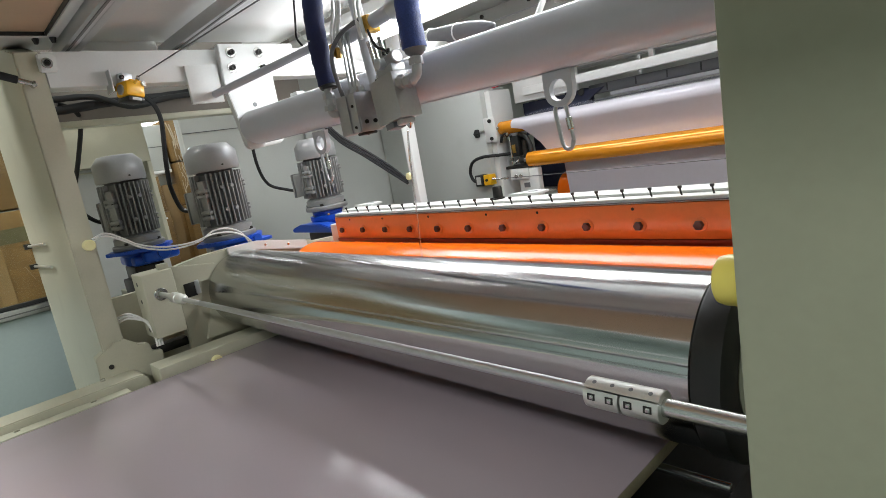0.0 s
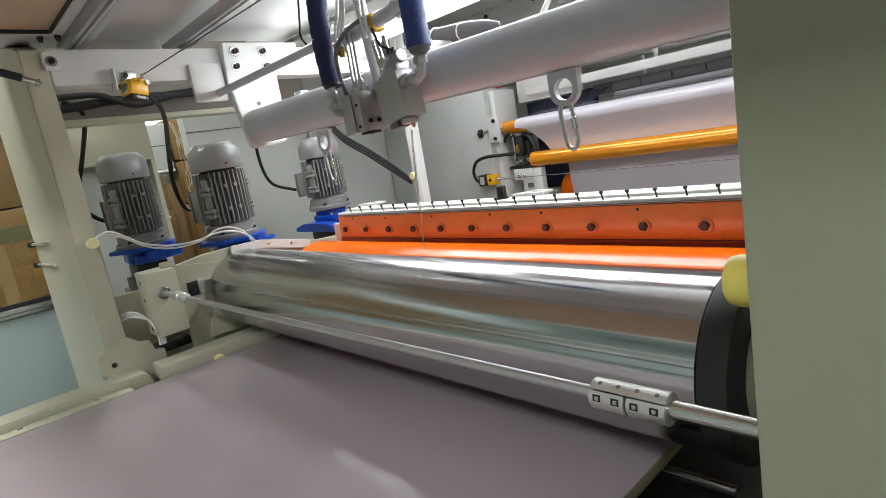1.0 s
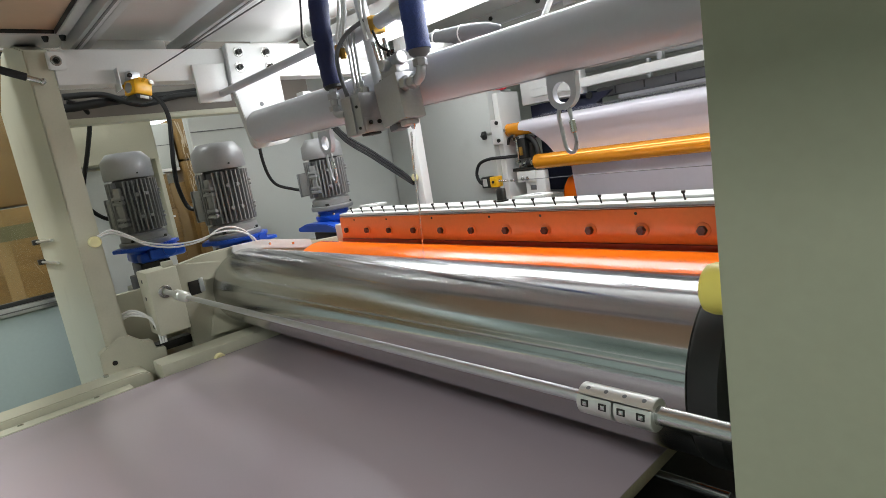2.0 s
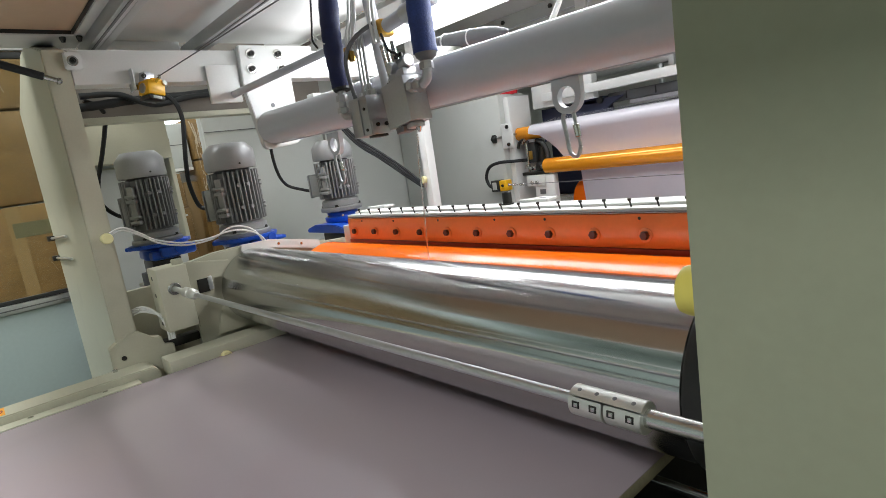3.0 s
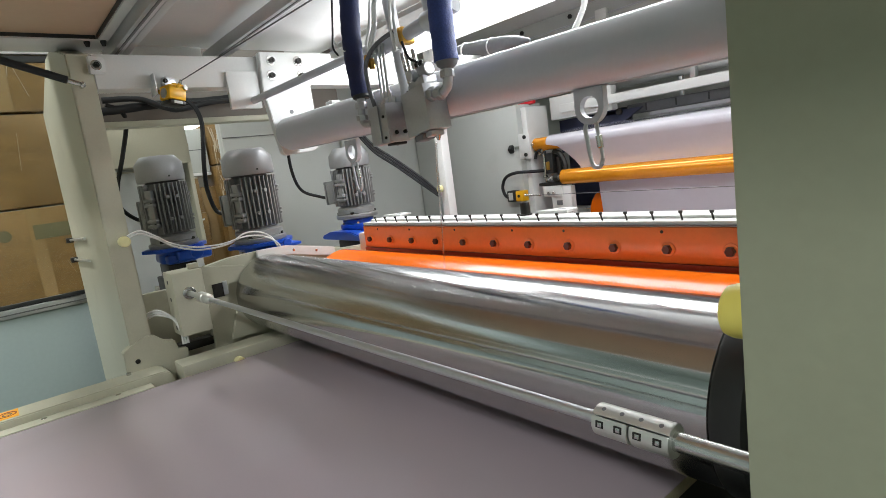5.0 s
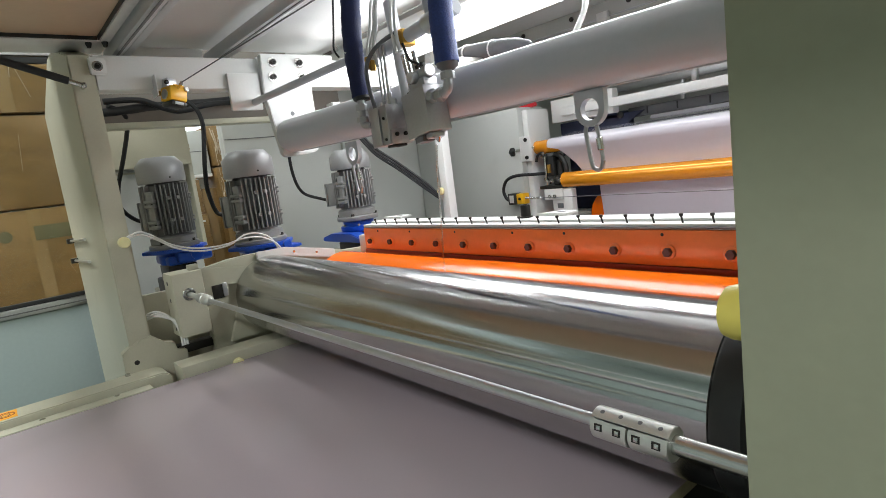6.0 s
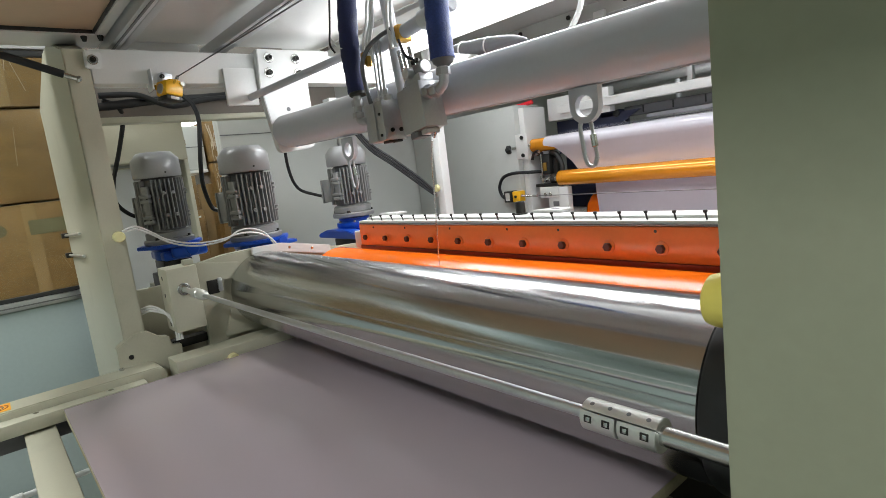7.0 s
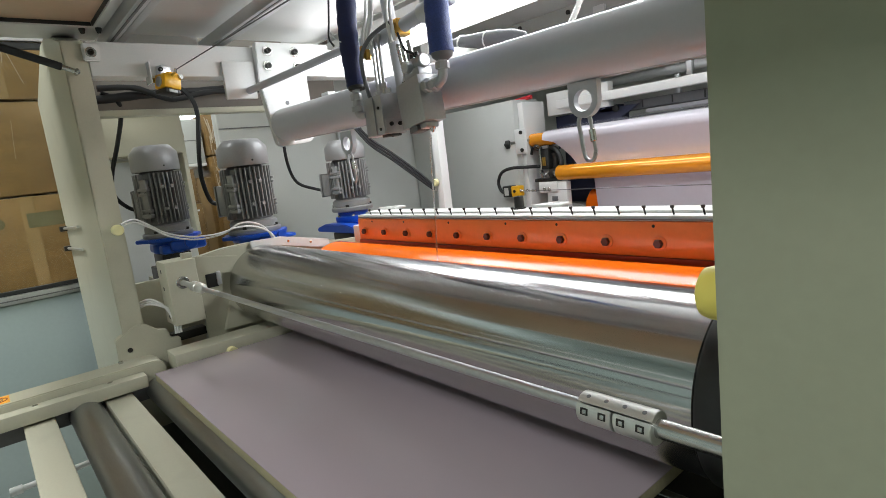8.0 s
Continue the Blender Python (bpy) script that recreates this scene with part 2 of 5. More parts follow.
def plate(outline, axis, a, b, bevel=0.002, bm=None):
    """A flat plate: outline of (u, v) pairs, from a to b along axis (x: u=y, v=z; y: u=x, v=z; z: u=x, v=y)."""
    bm = bm or bmesh.new()
    spot = {"x": lambda u, v, w: (w, u, v), "y": lambda u, v, w: (u, w, v), "z": lambda u, v, w: (u, v, w)}[axis]
    f = bm.faces.new([bm.verts.new(spot(u, v, a)) for u, v in outline])
    got = bmesh.ops.extrude_face_region(bm, geom=[f])["geom"]
    vs = [g for g in got if isinstance(g, bmesh.types.BMVert)]
    bmesh.ops.translate(bm, verts=vs, vec=Vector(spot(0, 0, b - a)))
    bmesh.ops.recalc_face_normals(bm, faces=bm.faces)
    if bevel:
        bmesh.ops.bevel(bm, geom=list({e for v in vs for e in v.link_edges} | set(f.edges if f.is_valid else [])), offset=bevel, segments=2, affect="EDGES")
    return bm


def arc(cu, cv, r, a0, a1, n=8):
    return [(cu + r * math.cos(radians(a0 + (a1 - a0) * k / n)), cv + r * math.sin(radians(a0 + (a1 - a0) * k / n))) for k in range(n + 1)]


def hex_bolt(p, axis, r, h, bm=None):
    return spin([(0, 0), (0, r), (h * 0.85, r), (h, r * 0.85), (h, 0)], p, axis, 6, bm)


def cap_bolt(p, axis, r, h, bm=None):
    """A socket-head screw with its hexagon recess."""
    return spin([(0, 0), (0, r), (h * 0.85, r), (h, r * 0.9), (h, r * 0.5), (h * 0.45, r * 0.5), (h * 0.45, 0)], p, axis, 18, bm)

# ---- the hall ----
solo("floor", box(-6, 6, -5, 7, -0.2, 0.0, 0), CONCRETE, "worn grey concrete factory floor", "floor", kind="structure")
solo("ceiling", box(-6, 6, -5, 7, 4.0, 4.2, 0), WALLPAINT, "pale hall ceiling", "ceiling", kind="structure")
# West window is assumed, to give the bright gap behind the drives.
west = thing("wall_west", (-6.1, 1.0, 0), "pale painted hall wall with a long assumed window", "wall", kind="structure")
for y0, y1, z0, z1 in ((-5, 0.1, 0, 4.0), (3.7, 7, 0, 4.0), (0.1, 3.7, 0, 1.85), (0.1, 3.7, 3.25, 4.0)):
    part("wall_section", box(-6.2, -6.0, y0, y1, z0, z1, 0), WALLPAINT, west)
hall_window = thing("window_1", (-6.1, 1.9, 1.85), "assumed long white framed hall window, bright with daylight", "window", kind="structure")
for y0, y1, z0, z1 in ((0.1, 3.7, 1.85, 1.90), (0.1, 3.7, 3.20, 3.25), (0.1, 0.15, 1.90, 3.20), (1.27, 1.32, 1.90, 3.20), (2.48, 2.53, 1.90, 3.20), (3.65, 3.7, 1.90, 3.20)):
    part("window_frame", box(-6.14, -6.06, y0, y1, z0, z1, 0.004), WHITE, hall_window)
solo("backdrop", box(-6.60, -6.58, -0.4, 4.2, 1.4, 3.9, 0), SKYGLOW, "bright overcast sky outside the assumed hall window", "sky", kind="structure")
solo("wall_east", box(6.0, 6.2, -5, 7, 0, 4.0, 0), WALLPAINT, "pale painted hall wall", "wall", kind="structure")
solo("wall_south", box(-6, 6, -5.2, -5.0, 0, 4.0, 0), WALLPAINT, "pale painted hall wall", "wall", kind="structure")
solo("wall_north", box(-6, 6, 7.0, 7.2, 0, 4.0, 0), WALLPAINT, "pale painted hall wall", "wall", kind="structure")
# Fixtures for the added ceiling lights, all out of view.
for lx, ly in ((-1.9, 0.4), (-0.2, -1.5), (1.9, -3.0), (2.8, 2.5)):
    hl = thing("hall_fill_lamp", (lx, ly, 3.62), "unseen white ceiling lamp with bright diffuser, added to light the hall", "lamp", "hall lamps")
    part("housing", box(lx - 0.75, lx + 0.75, ly - 0.2, ly + 0.2, 3.64, 3.72, 0.01), WHITE, hl)
    for hx in (-0.6, 0.6):
        part("hanger", rod((lx + hx, ly, 3.72), (lx + hx, ly, 4.0), 0.006, 10), STEEL, hl)
    part("diffuser", box(lx - 0.72, lx + 0.72, ly - 0.18, ly + 0.18, 3.615, 3.638, 0.005), LAMPGLOW, hl)

# ---- geometry of the line (metres) ----
CH_Y, CH_Z, CH_R = 0.0448, 1.0983, 0.1031
OR_Y, OR_Z, OR_R = 0.252, 1.070, 0.104
SIDE_X = -0.165


# ---- enclosure: left side ----
def enclosure():
    """Machine guarding on the far left: sill frame, lower panel, window panes, inner walls."""
    x = -0.90
    e = thing("guard_panel", (x, -0.9, 0), "pale teal guard panel under an aluminium framed window", "guard panel", kind="structure")
    part("lower_panel", box(x - 0.02, x, -2.2, -0.30, 0.05, 1.075, 0.002), TEAL, e)
    part("sill_rail", box(x - 0.03, x + 0.012, -2.2, -0.24, 1.078, 1.106, 0.003), ALU, e, "grey aluminium sill rail")
    part("sill_groove", box(x + 0.012, x + 0.016, -2.2, -0.24, 1.089, 1.093, 0.0005), DARKGREY, e)
    part("gasket", box(x - 0.012, x + 0.004, -2.2, -0.24, 1.107, 1.121, 0.002), RUBBERBLACK, e, "black window gasket")
    part("top_rail", box(x - 0.03, x + 0.012, -2.2, -0.24, 1.905, 1.94, 0.003), ALU, e)
    part("top_gasket", box(x - 0.012, x + 0.004, -2.2, -0.24, 1.882, 1.903, 0.002), RUBBERBLACK, e)
    pane = part("pane", box(x - 0.008, x - 0.003, -2.2, -0.24, 1.118, 1.885, 0), GLASS, e)
    pane.visible_shadow = False
    part("upper_panel", box(x - 0.03, x, -2.2, -0.24, 1.942, 2.3, 0.002), TEAL, e)
    # sheet walls behind the drives
    w = thing("inner_wall_panel", (-0.95, 0.6, 0), "off-white sheet metal wall behind the drives", "wall panel", kind="structure")
    part("sheet", box(-0.97, -0.95, -0.30, 0.105, 0.05, 1.68, 0.002), SHEETGREY, w)
    part("sheet", box(-0.97, -0.95, 0.268, 2.6, 0.05, 1.95, 0.002), SHEETGREY, w)
    part("sheet_return", box(-1.01, -0.971, 0.268, 0.276, 0.05, 1.95, 0.002), SHEETGREY, w)
    part("joint", box(-0.95, -0.948, 0.268, 0.80, 1.600, 1.603, 0.0005), DARKGREY, w)
    part("fold", box(-0.95, -0.93, 0.80, 0.83, 0.05, 1.70, 0.003), SHEETGREY, w)
    part("seam", box(-0.95, -0.944, -0.28, 0.0, 1.50, 1.506, 0.001), CREAM, w)
    b = thing("control_box", (-0.9, -0.03, 1.38), "pale green sheet metal box with a folded lid edge", "cabinet")
    part("body", box(-0.95, -0.86, -0.26, 0.105, 1.515, 1.665, 0.004), CREAM, b)
    part("lid_edge", box(-0.95, -0.85, -0.265, 0.11, 1.665, 1.673, 0.002), WHITE, b)
    part("flange", box(-0.95, -0.88, 0.095, 0.11, 1.20, 1.664, 0.002), CREAM, b)
    k = thing("grey_cabinet", (-1.39, 0.19, 1.47), "light grey box standing on the cartons beyond the opening", "cabinet")
    part("body", box(-1.55, -1.24, 0.05, 0.292, 1.487, 1.678, 0.004), SHEETGREY, k)
    part("plinth", box(-1.54, -1.236, 0.05, 0.292, 1.472, 1.486, 0.002), PVCWHITE, k, "bright white lower edge")
    part("door_seam", box(-1.24, -1.238, 0.05, 0.292, 1.585, 1.588, 0.0005), DARKGREY, k)
    lab = part("label", box(-1.24, -1.2385, 0.188, 0.216, 1.597, 1.620, 0), CARTON, k, "small brown label")
    for dy in (0.194, 0.203):
        part("label_mark", box(-1.2385, -1.238, dy, dy + 0.006, 1.602, 1.614, 0), PVCWHITE, lab)
    z = 0.0
    for n, h in enumerate((0.245, 0.245, 0.245, 0.245, 0.155, 0.155, 0.15)):
        c = thing("small_carton", (-1.40, 0.19, z), "small brown cardboard carton in a stack", "carton", "cartons under the grey box")
        part("box_body", box(-1.55, -1.245 + 0.006 * (n % 2), 0.06, 0.232 + 0.004 * (n % 3), z + 0.001, z + h - 0.003, 0.004), CARTON, c)
        if n == 5:
            for m in range(4):
                part("print_dash", box(-1.2395, -1.2385, 0.170 + 0.015 * m, 0.180 + 0.015 * m, z + 0.118, z + 0.126, 0), PVCWHITE, c, "white printed dash")
        else:
            part("tape", box(-1.50, -1.2385, 0.14, 0.175, z + h - 0.022, z + h - 0.0025, 0), TAPE, c)
        z += h + 0.0045
    v = thing("wrapped_stack", (-1.35, 0.39, 0), "tall carton stack in shiny stretch film", "carton stack")
    z = 0.0
    for n in range(9):
        part("carton_layer", box(-1.50, -1.20 - 0.006 * (n % 2), 0.303, 0.52, z + 0.003, z + 0.186, 0.006), CARTON, v)
        z += 0.189
    rnd = random.Random(12)
    for j in range(36):
        yy, zz = rnd.uniform(0.308, 0.385), rnd.uniform(1.15, 1.62)
        part("film_fold", cable([(-1.197, yy, zz), (-1.192, yy + rnd.uniform(-0.01, 0.012), zz + 0.03), (-1.196, yy + rnd.uniform(-0.015, 0.015), zz + rnd.uniform(0.05, 0.10))], rnd.uniform(0.001, 0.0028), 6, steps=3), WRAP, v, "glossy stretch film fold")
    c = thing("cross_channel", (-0.6, 0.1, 1.63), "steel channel carrying cables, shade painted into its brownish web", "channel")
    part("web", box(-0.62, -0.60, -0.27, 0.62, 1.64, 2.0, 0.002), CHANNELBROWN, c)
    part("lower_flange", box(-0.64, -0.585, -0.27, 0.62, 1.622, 1.64, 0.002), CREAM, c)


def cartons():
    """Stacks of brown cartons beyond the guard windows and behind the operator's side."""
    rnd = random.Random(4)

    def carton(x0, y0, z0, sx, sy, sz):
        c = thing("carton", (x0 + sx / 2, y0 + sy / 2, z0), "brown cardboard carton wrapped in stretch film", "carton", "stacked cartons")
        part("box_body", box(x0, x0 + sx, y0, y0 + sy, z0, z0 + sz, 0.006), CARTON, c)
        part("tape", box(x0 - 0.001, x0 + sx + 0.001, y0 + sy / 2 - 0.022, y0 + sy / 2 + 0.022, z0 + 0.002, z0 + sz + 0.001, 0), TAPE, c, "shiny packing tape")
        for j in range(3):
            v, w, tilt = y0 + sy * rnd.uniform(0.1, 0.9), z0 + sz * rnd.uniform(0.1, 0.5), rnd.uniform(-0.05, 0.05)
            part("film_fold", rod((x0 + sx + 0.001, v, w), (x0 + sx + 0.001, v + tilt, w + sz * rnd.uniform(0.15, 0.45)), rnd.uniform(0.0006, 0.0012), 8), WRAP, c, "glossy stretch film fold")
        if rnd.random() < 0.85:
            u = y0 + sy * rnd.uniform(0.15, 0.5)
            part("print_mark", box(x0 + sx, x0 + sx + 0.0015, u, u + 0.13, z0 + sz * 0.66, z0 + sz * 0.66 + 0.055, 0), MARK, c, "dark green printed bar")
            part("print_dot", rod((x0 + sx, u - 0.09, z0 + sz * 0.74), (x0 + sx + 0.0015, u - 0.09, z0 + sz * 0.74), 0.022, 16), MARK, c)

    for k in range(4):
        z = 0.02
        while z < (2.1 if k < 3 else 1.2):
            h = 0.345
            y = -2.42 + k * 0.77 - (0.12 if k == 3 else 0) + 0.11 * (int(z / 0.34) % 2)
            carton(-1.75 + rnd.uniform(-0.012, 0.012), y + rnd.uniform(0, 0.008), z, 0.5, 0.764, h)
            z += h + 0.007
    for k in range(2):
        z = 0.02
        while z < 1.62:
            h = rnd.choice((0.26, 0.24, 0.22))
            carton(-1.72 + 0.12 * k + rnd.uniform(-0.02, 0.02), 0.53 + k * 0.40 + 0.06, z, 0.34, 0.36, h)
            z += h + 0.004
    # Unseen panel with rails, added for the lines mirrored in the chrome roller.
    g = thing("unseen_guard_panel", (1.0, -1.9, 0), "unseen pale teal guard panel added for the chrome roller's reflection", "guard panel", kind="structure")
    part("lower_panel", box(-4.8, 3.2, -1.92, -1.90, 0.05, 1.04, 0.003), TEAL, g)
    part("sill_rail", box(-4.8, 3.2, -1.93, -1.89, 1.042, 1.065, 0.003), ALU, g)
    part("gasket", box(-4.8, 3.2, -1.93, -1.89, 1.067, 1.11, 0.003), RUBBERBLACK, g)
    part("mid_rail", box(-4.8, 3.2, -1.93, -1.89, 1.46, 1.56, 0.003), CREAM, g)
    part("top_rail", box(-4.8, 3.2, -1.93, -1.88, 1.765, 1.79, 0.003), PVCWHITE, g)
    for px in (-4.7, 3.15):
        part("post", box(px - 0.03, px + 0.03, -1.985, -1.932, 0, 1.79, 0.003), ALU, g)


# ---- machine frame ----
def side_frame():
    f = thing("coater_body", (SIDE_X, 0.0, 0), "cream painted steel side frame of the coating station", "coating machine")
    part("post", plate([(-0.80, 0.0), (SIDE_X, 0.0), (SIDE_X, 1.74), (-0.36, 1.80), (-0.48, 1.80), (-0.80, 1.70)], "y", -0.326, -0.276, 0.003), CREAM, f, smooth=20)
    part("knee", plate([(-0.36, 0.55), (-0.20, 0.55), (-0.20, 1.005), (-0.222, 1.01), (-0.226, 1.032), (-0.246, 1.036), (-0.276, 1.062), (-0.30, 1.062), (-0.345, 1.035)], "x", SIDE_X - 0.025, SIDE_X + 0.004, 0.002), CREAM, f)
    part("top_beam", box(SIDE_X - 0.06, SIDE_X, -0.275, 0.62, 1.662, 1.742, 0.003), WHITE, f)
    part("lug", plate([(-0.287, 1.695), (-0.252, 1.695), (-0.250, 1.732), (-0.286, 1.736)], "x", SIDE_X, SIDE_X + 0.012, 0.003), WHITE, f)
    lb = part("lug_bolt", cap_bolt((SIDE_X + 0.012, -0.270, 1.714), (1, 0, 0), 0.0068, 0.009), DARKSTEEL, f, "dark socket screw")
    part("washer", ring((SIDE_X + 0.012, -0.270, 1.714), (SIDE_X + 0.015, -0.270, 1.714), 0.0115, 0.006), STEEL, lb)
    part("side_plate", plate([(-0.13, 0.70), (0.62, 0.70), (0.62, 1.15), (0.30, 1.168), (0.11, 1.208), (0.02, 1.212), (-0.05, 1.210), (-0.12, 1.20), (-0.13, 1.10)], "x", SIDE_X - 0.03, SIDE_X, 0.003), CREAM, f)
    part("cap_strip", plate([(0.02, 1.192), (0.11, 1.188), (0.262, 1.152), (0.262, 1.180), (0.11, 1.214), (0.02, 1.216)], "x", SIDE_X + 0.001, SIDE_X + 0.011, 0.002), WHITE, f, "white cap strip with two screws")
    for yy, zz in ((0.13, 1.197), (0.20, 1.182)):
        part("strip_screw", rod((SIDE_X + 0.0105, yy, zz), (SIDE_X + 0.0125, yy, zz), 0.004, 12), STEEL, f)
    part("inner_plate", box(-0.32, -0.30, -0.274, 0.30, 0.70, 1.145, 0.003), CREAM, f)
    part("lower_beam", box(SIDE_X - 0.05, SIDE_X - 0.012, -0.22, -0.128, 0.99, 1.012, 0.003), DARKSTEEL, f)
    for z in (1.30, 1.236):
        lt = part("latch_pin", rod((-0.79, -0.334, z), (-0.46, -0.334, z + 0.012), 0.004, 12), SATIN, f, "polished latch pin")
        part("latch_catch", box(-0.80, -0.772, -0.345, -0.326, z - 0.008, z + 0.008, 0.002), DARKSTEEL, lt)
    part("knob", rod((SIDE_X, -0.292, 1.302), (SIDE_X + 0.022, -0.292, 1.302), 0.013, 24), PALEYELLOW, f, "pale yellow plastic knob")
    part("oil_hole", rod((SIDE_X + 0.003, -0.318, 1.006), (SIDE_X + 0.0055, -0.318, 1.006), 0.006, 16), DARKSTEEL, f, "dark drilled hole")
    # flange plate which carries the round tube
    p = thing("tube_flange", (-0.14, 0.2, 1.46), "white flange plate bolted to the top beam", "flange plate")
    part("plate", plate([(0.122, 1.75), (0.345, 1.75), (0.335, 1.66), (0.262, 1.66), (0.262, 1.50)] + arc(0.232, 1.502, 0.03, -10, -90, 5) + arc(0.160, 1.484, 0.018, -90, -170, 4) + [(0.116, 1.65)], "x", SIDE_X + 0.001, -0.14, 0.002), WHITE, p)
    for y, z in ((0.153, 1.727), (0.233, 1.726), (0.148, 1.687), (0.238, 1.686)):
        b = part("bolt", cap_bolt((-0.1375, y, z), (1, 0, 0), 0.0075, 0.009), DARKSTEEL, p, "dark socket screw")
        part("washer", ring((-0.14, y, z), (-0.1375, y, z), 0.014, 0.006), STEEL, b)
    part("drilled_hole", rod((-0.1398, 0.189, 1.586), (-0.1385, 0.189, 1.586), 0.006, 16), DARKGREY, p)
    t = thing("rod_bracket", (-0.15, 0.06, 1.6), "white angle bracket holding the grab rod", "bracket")
    part("leaf", box(SIDE_X + 0.001, -0.152, 0.026, 0.112, 1.602, 1.70, 0.002), WHITE, t)
    # grab rod over the whole width
    solo("grab_rod", rod((-0.152, 0.088, 1.622), (0.445, 0.234, 1.6755), 0.0095, 20), TUBEPAINT, "grey painted round grab rod under the cover", "rod")
    for y, z in ((0.13, 1.744), (0.26, 1.744)):
        solo("cap_screw", cap_bolt((-0.19, y, z - 0.002), (0, 0, 1), 0.005, 0.008), STEEL, "small steel screw on the beam", "screw", "beam screws")


def cross_tube():
    t = thing("cross_tube", (0.5, 0.222, 1.52), "thick pale grey painted cross tube", "tube")
    y, z, r = 0.222, 1.5195, 0.0456
    part("tube", rod((-0.139, 0.174, 1.5245), (1.62, 0.255, 1.5155), r, 64, chamfer=0.002), TUBEPAINT, t)
    part("lip", rod((-0.10, 0.1758, 1.4785), (1.62, 0.255, 1.4697), 0.0022, 10), TUBEPAINT, t)
    part("clip", box(0.02, 0.055, y - 0.012, y + 0.012, z + r - 0.001, z + r + 0.02, 0.002), WHITE, t)
    part("clip", box(0.40, 0.43, y + 0.0, y + 0.02, z + r - 0.003, z + r + 0.014, 0.002), WHITE, t)
    for x in (0.832, 0.16):
        y = 0.174 + 0.046 * (x + 0.139)
        lug = thing("lifting_lug", (x, y, 1.42), "grey steel lifting lug with a round eye", "lug", "lifting lugs")
        bm = bmesh.new()
        out = [(x - 0.027, z - r - 0.002), (x + 0.027, z - r - 0.002), (x + 0.027, 1.443)] + arc(x, 1.443, 0.027, 0, -180, 14)[1:]
        eye = arc(x, 1.443, 0.0170, 0, -360, 24)[:-1]
        rings = []
        for yy in (y - 0.006, y + 0.006):
            a = [bm.verts.new((u, yy, v)) for u, v in out]
            b = [bm.verts.new((u, yy, v)) for u, v in eye]
            es = [bm.edges.new((c[i], c[(i + 1) % len(c)])) for c in (a, b) for i in range(len(c))]
            bmesh.ops.triangle_fill(bm, edges=es, use_beauty=True)
            rings.append((a, b))
        for a, b in zip(rings[0], rings[1]):
            for i in range(len(a)):
                j = (i + 1) % len(a)
                bm.faces.new((a[i], a[j], b[j], b[i]))
        bmesh.ops.recalc_face_normals(bm, faces=bm.faces)
        part("lug_plate", bm, TUBEPAINT, lug)
        hook = thing("carabiner", (x, y, 1.35), "steel spring hook hanging in the lug's eye", "carabiner", "carabiners")
        part("hook_body", cable([(x + 0.014, y, 1.362), (x + 0.008, y, 1.349), (x - 0.002, y, 1.349), (x - 0.008, y, 1.360), (x - 0.012, y, 1.39), (x - 0.014, y, 1.412), (x - 0.006, y, 1.424), (x + 0.005, y, 1.420), (x + 0.008, y, 1.408)], 0.0036, 10), ALUBLOCK, hook)
        part("gate", cable([(x + 0.014, y, 1.362), (x + 0.011, y, 1.385), (x + 0.008, y, 1.408)], 0.0030, 10), ALUBLOCK, hook)
        part("gate_sleeve", rod((x + 0.0115, y, 1.378), (x + 0.009, y, 1.398), 0.0052, 12), STEEL, hook)


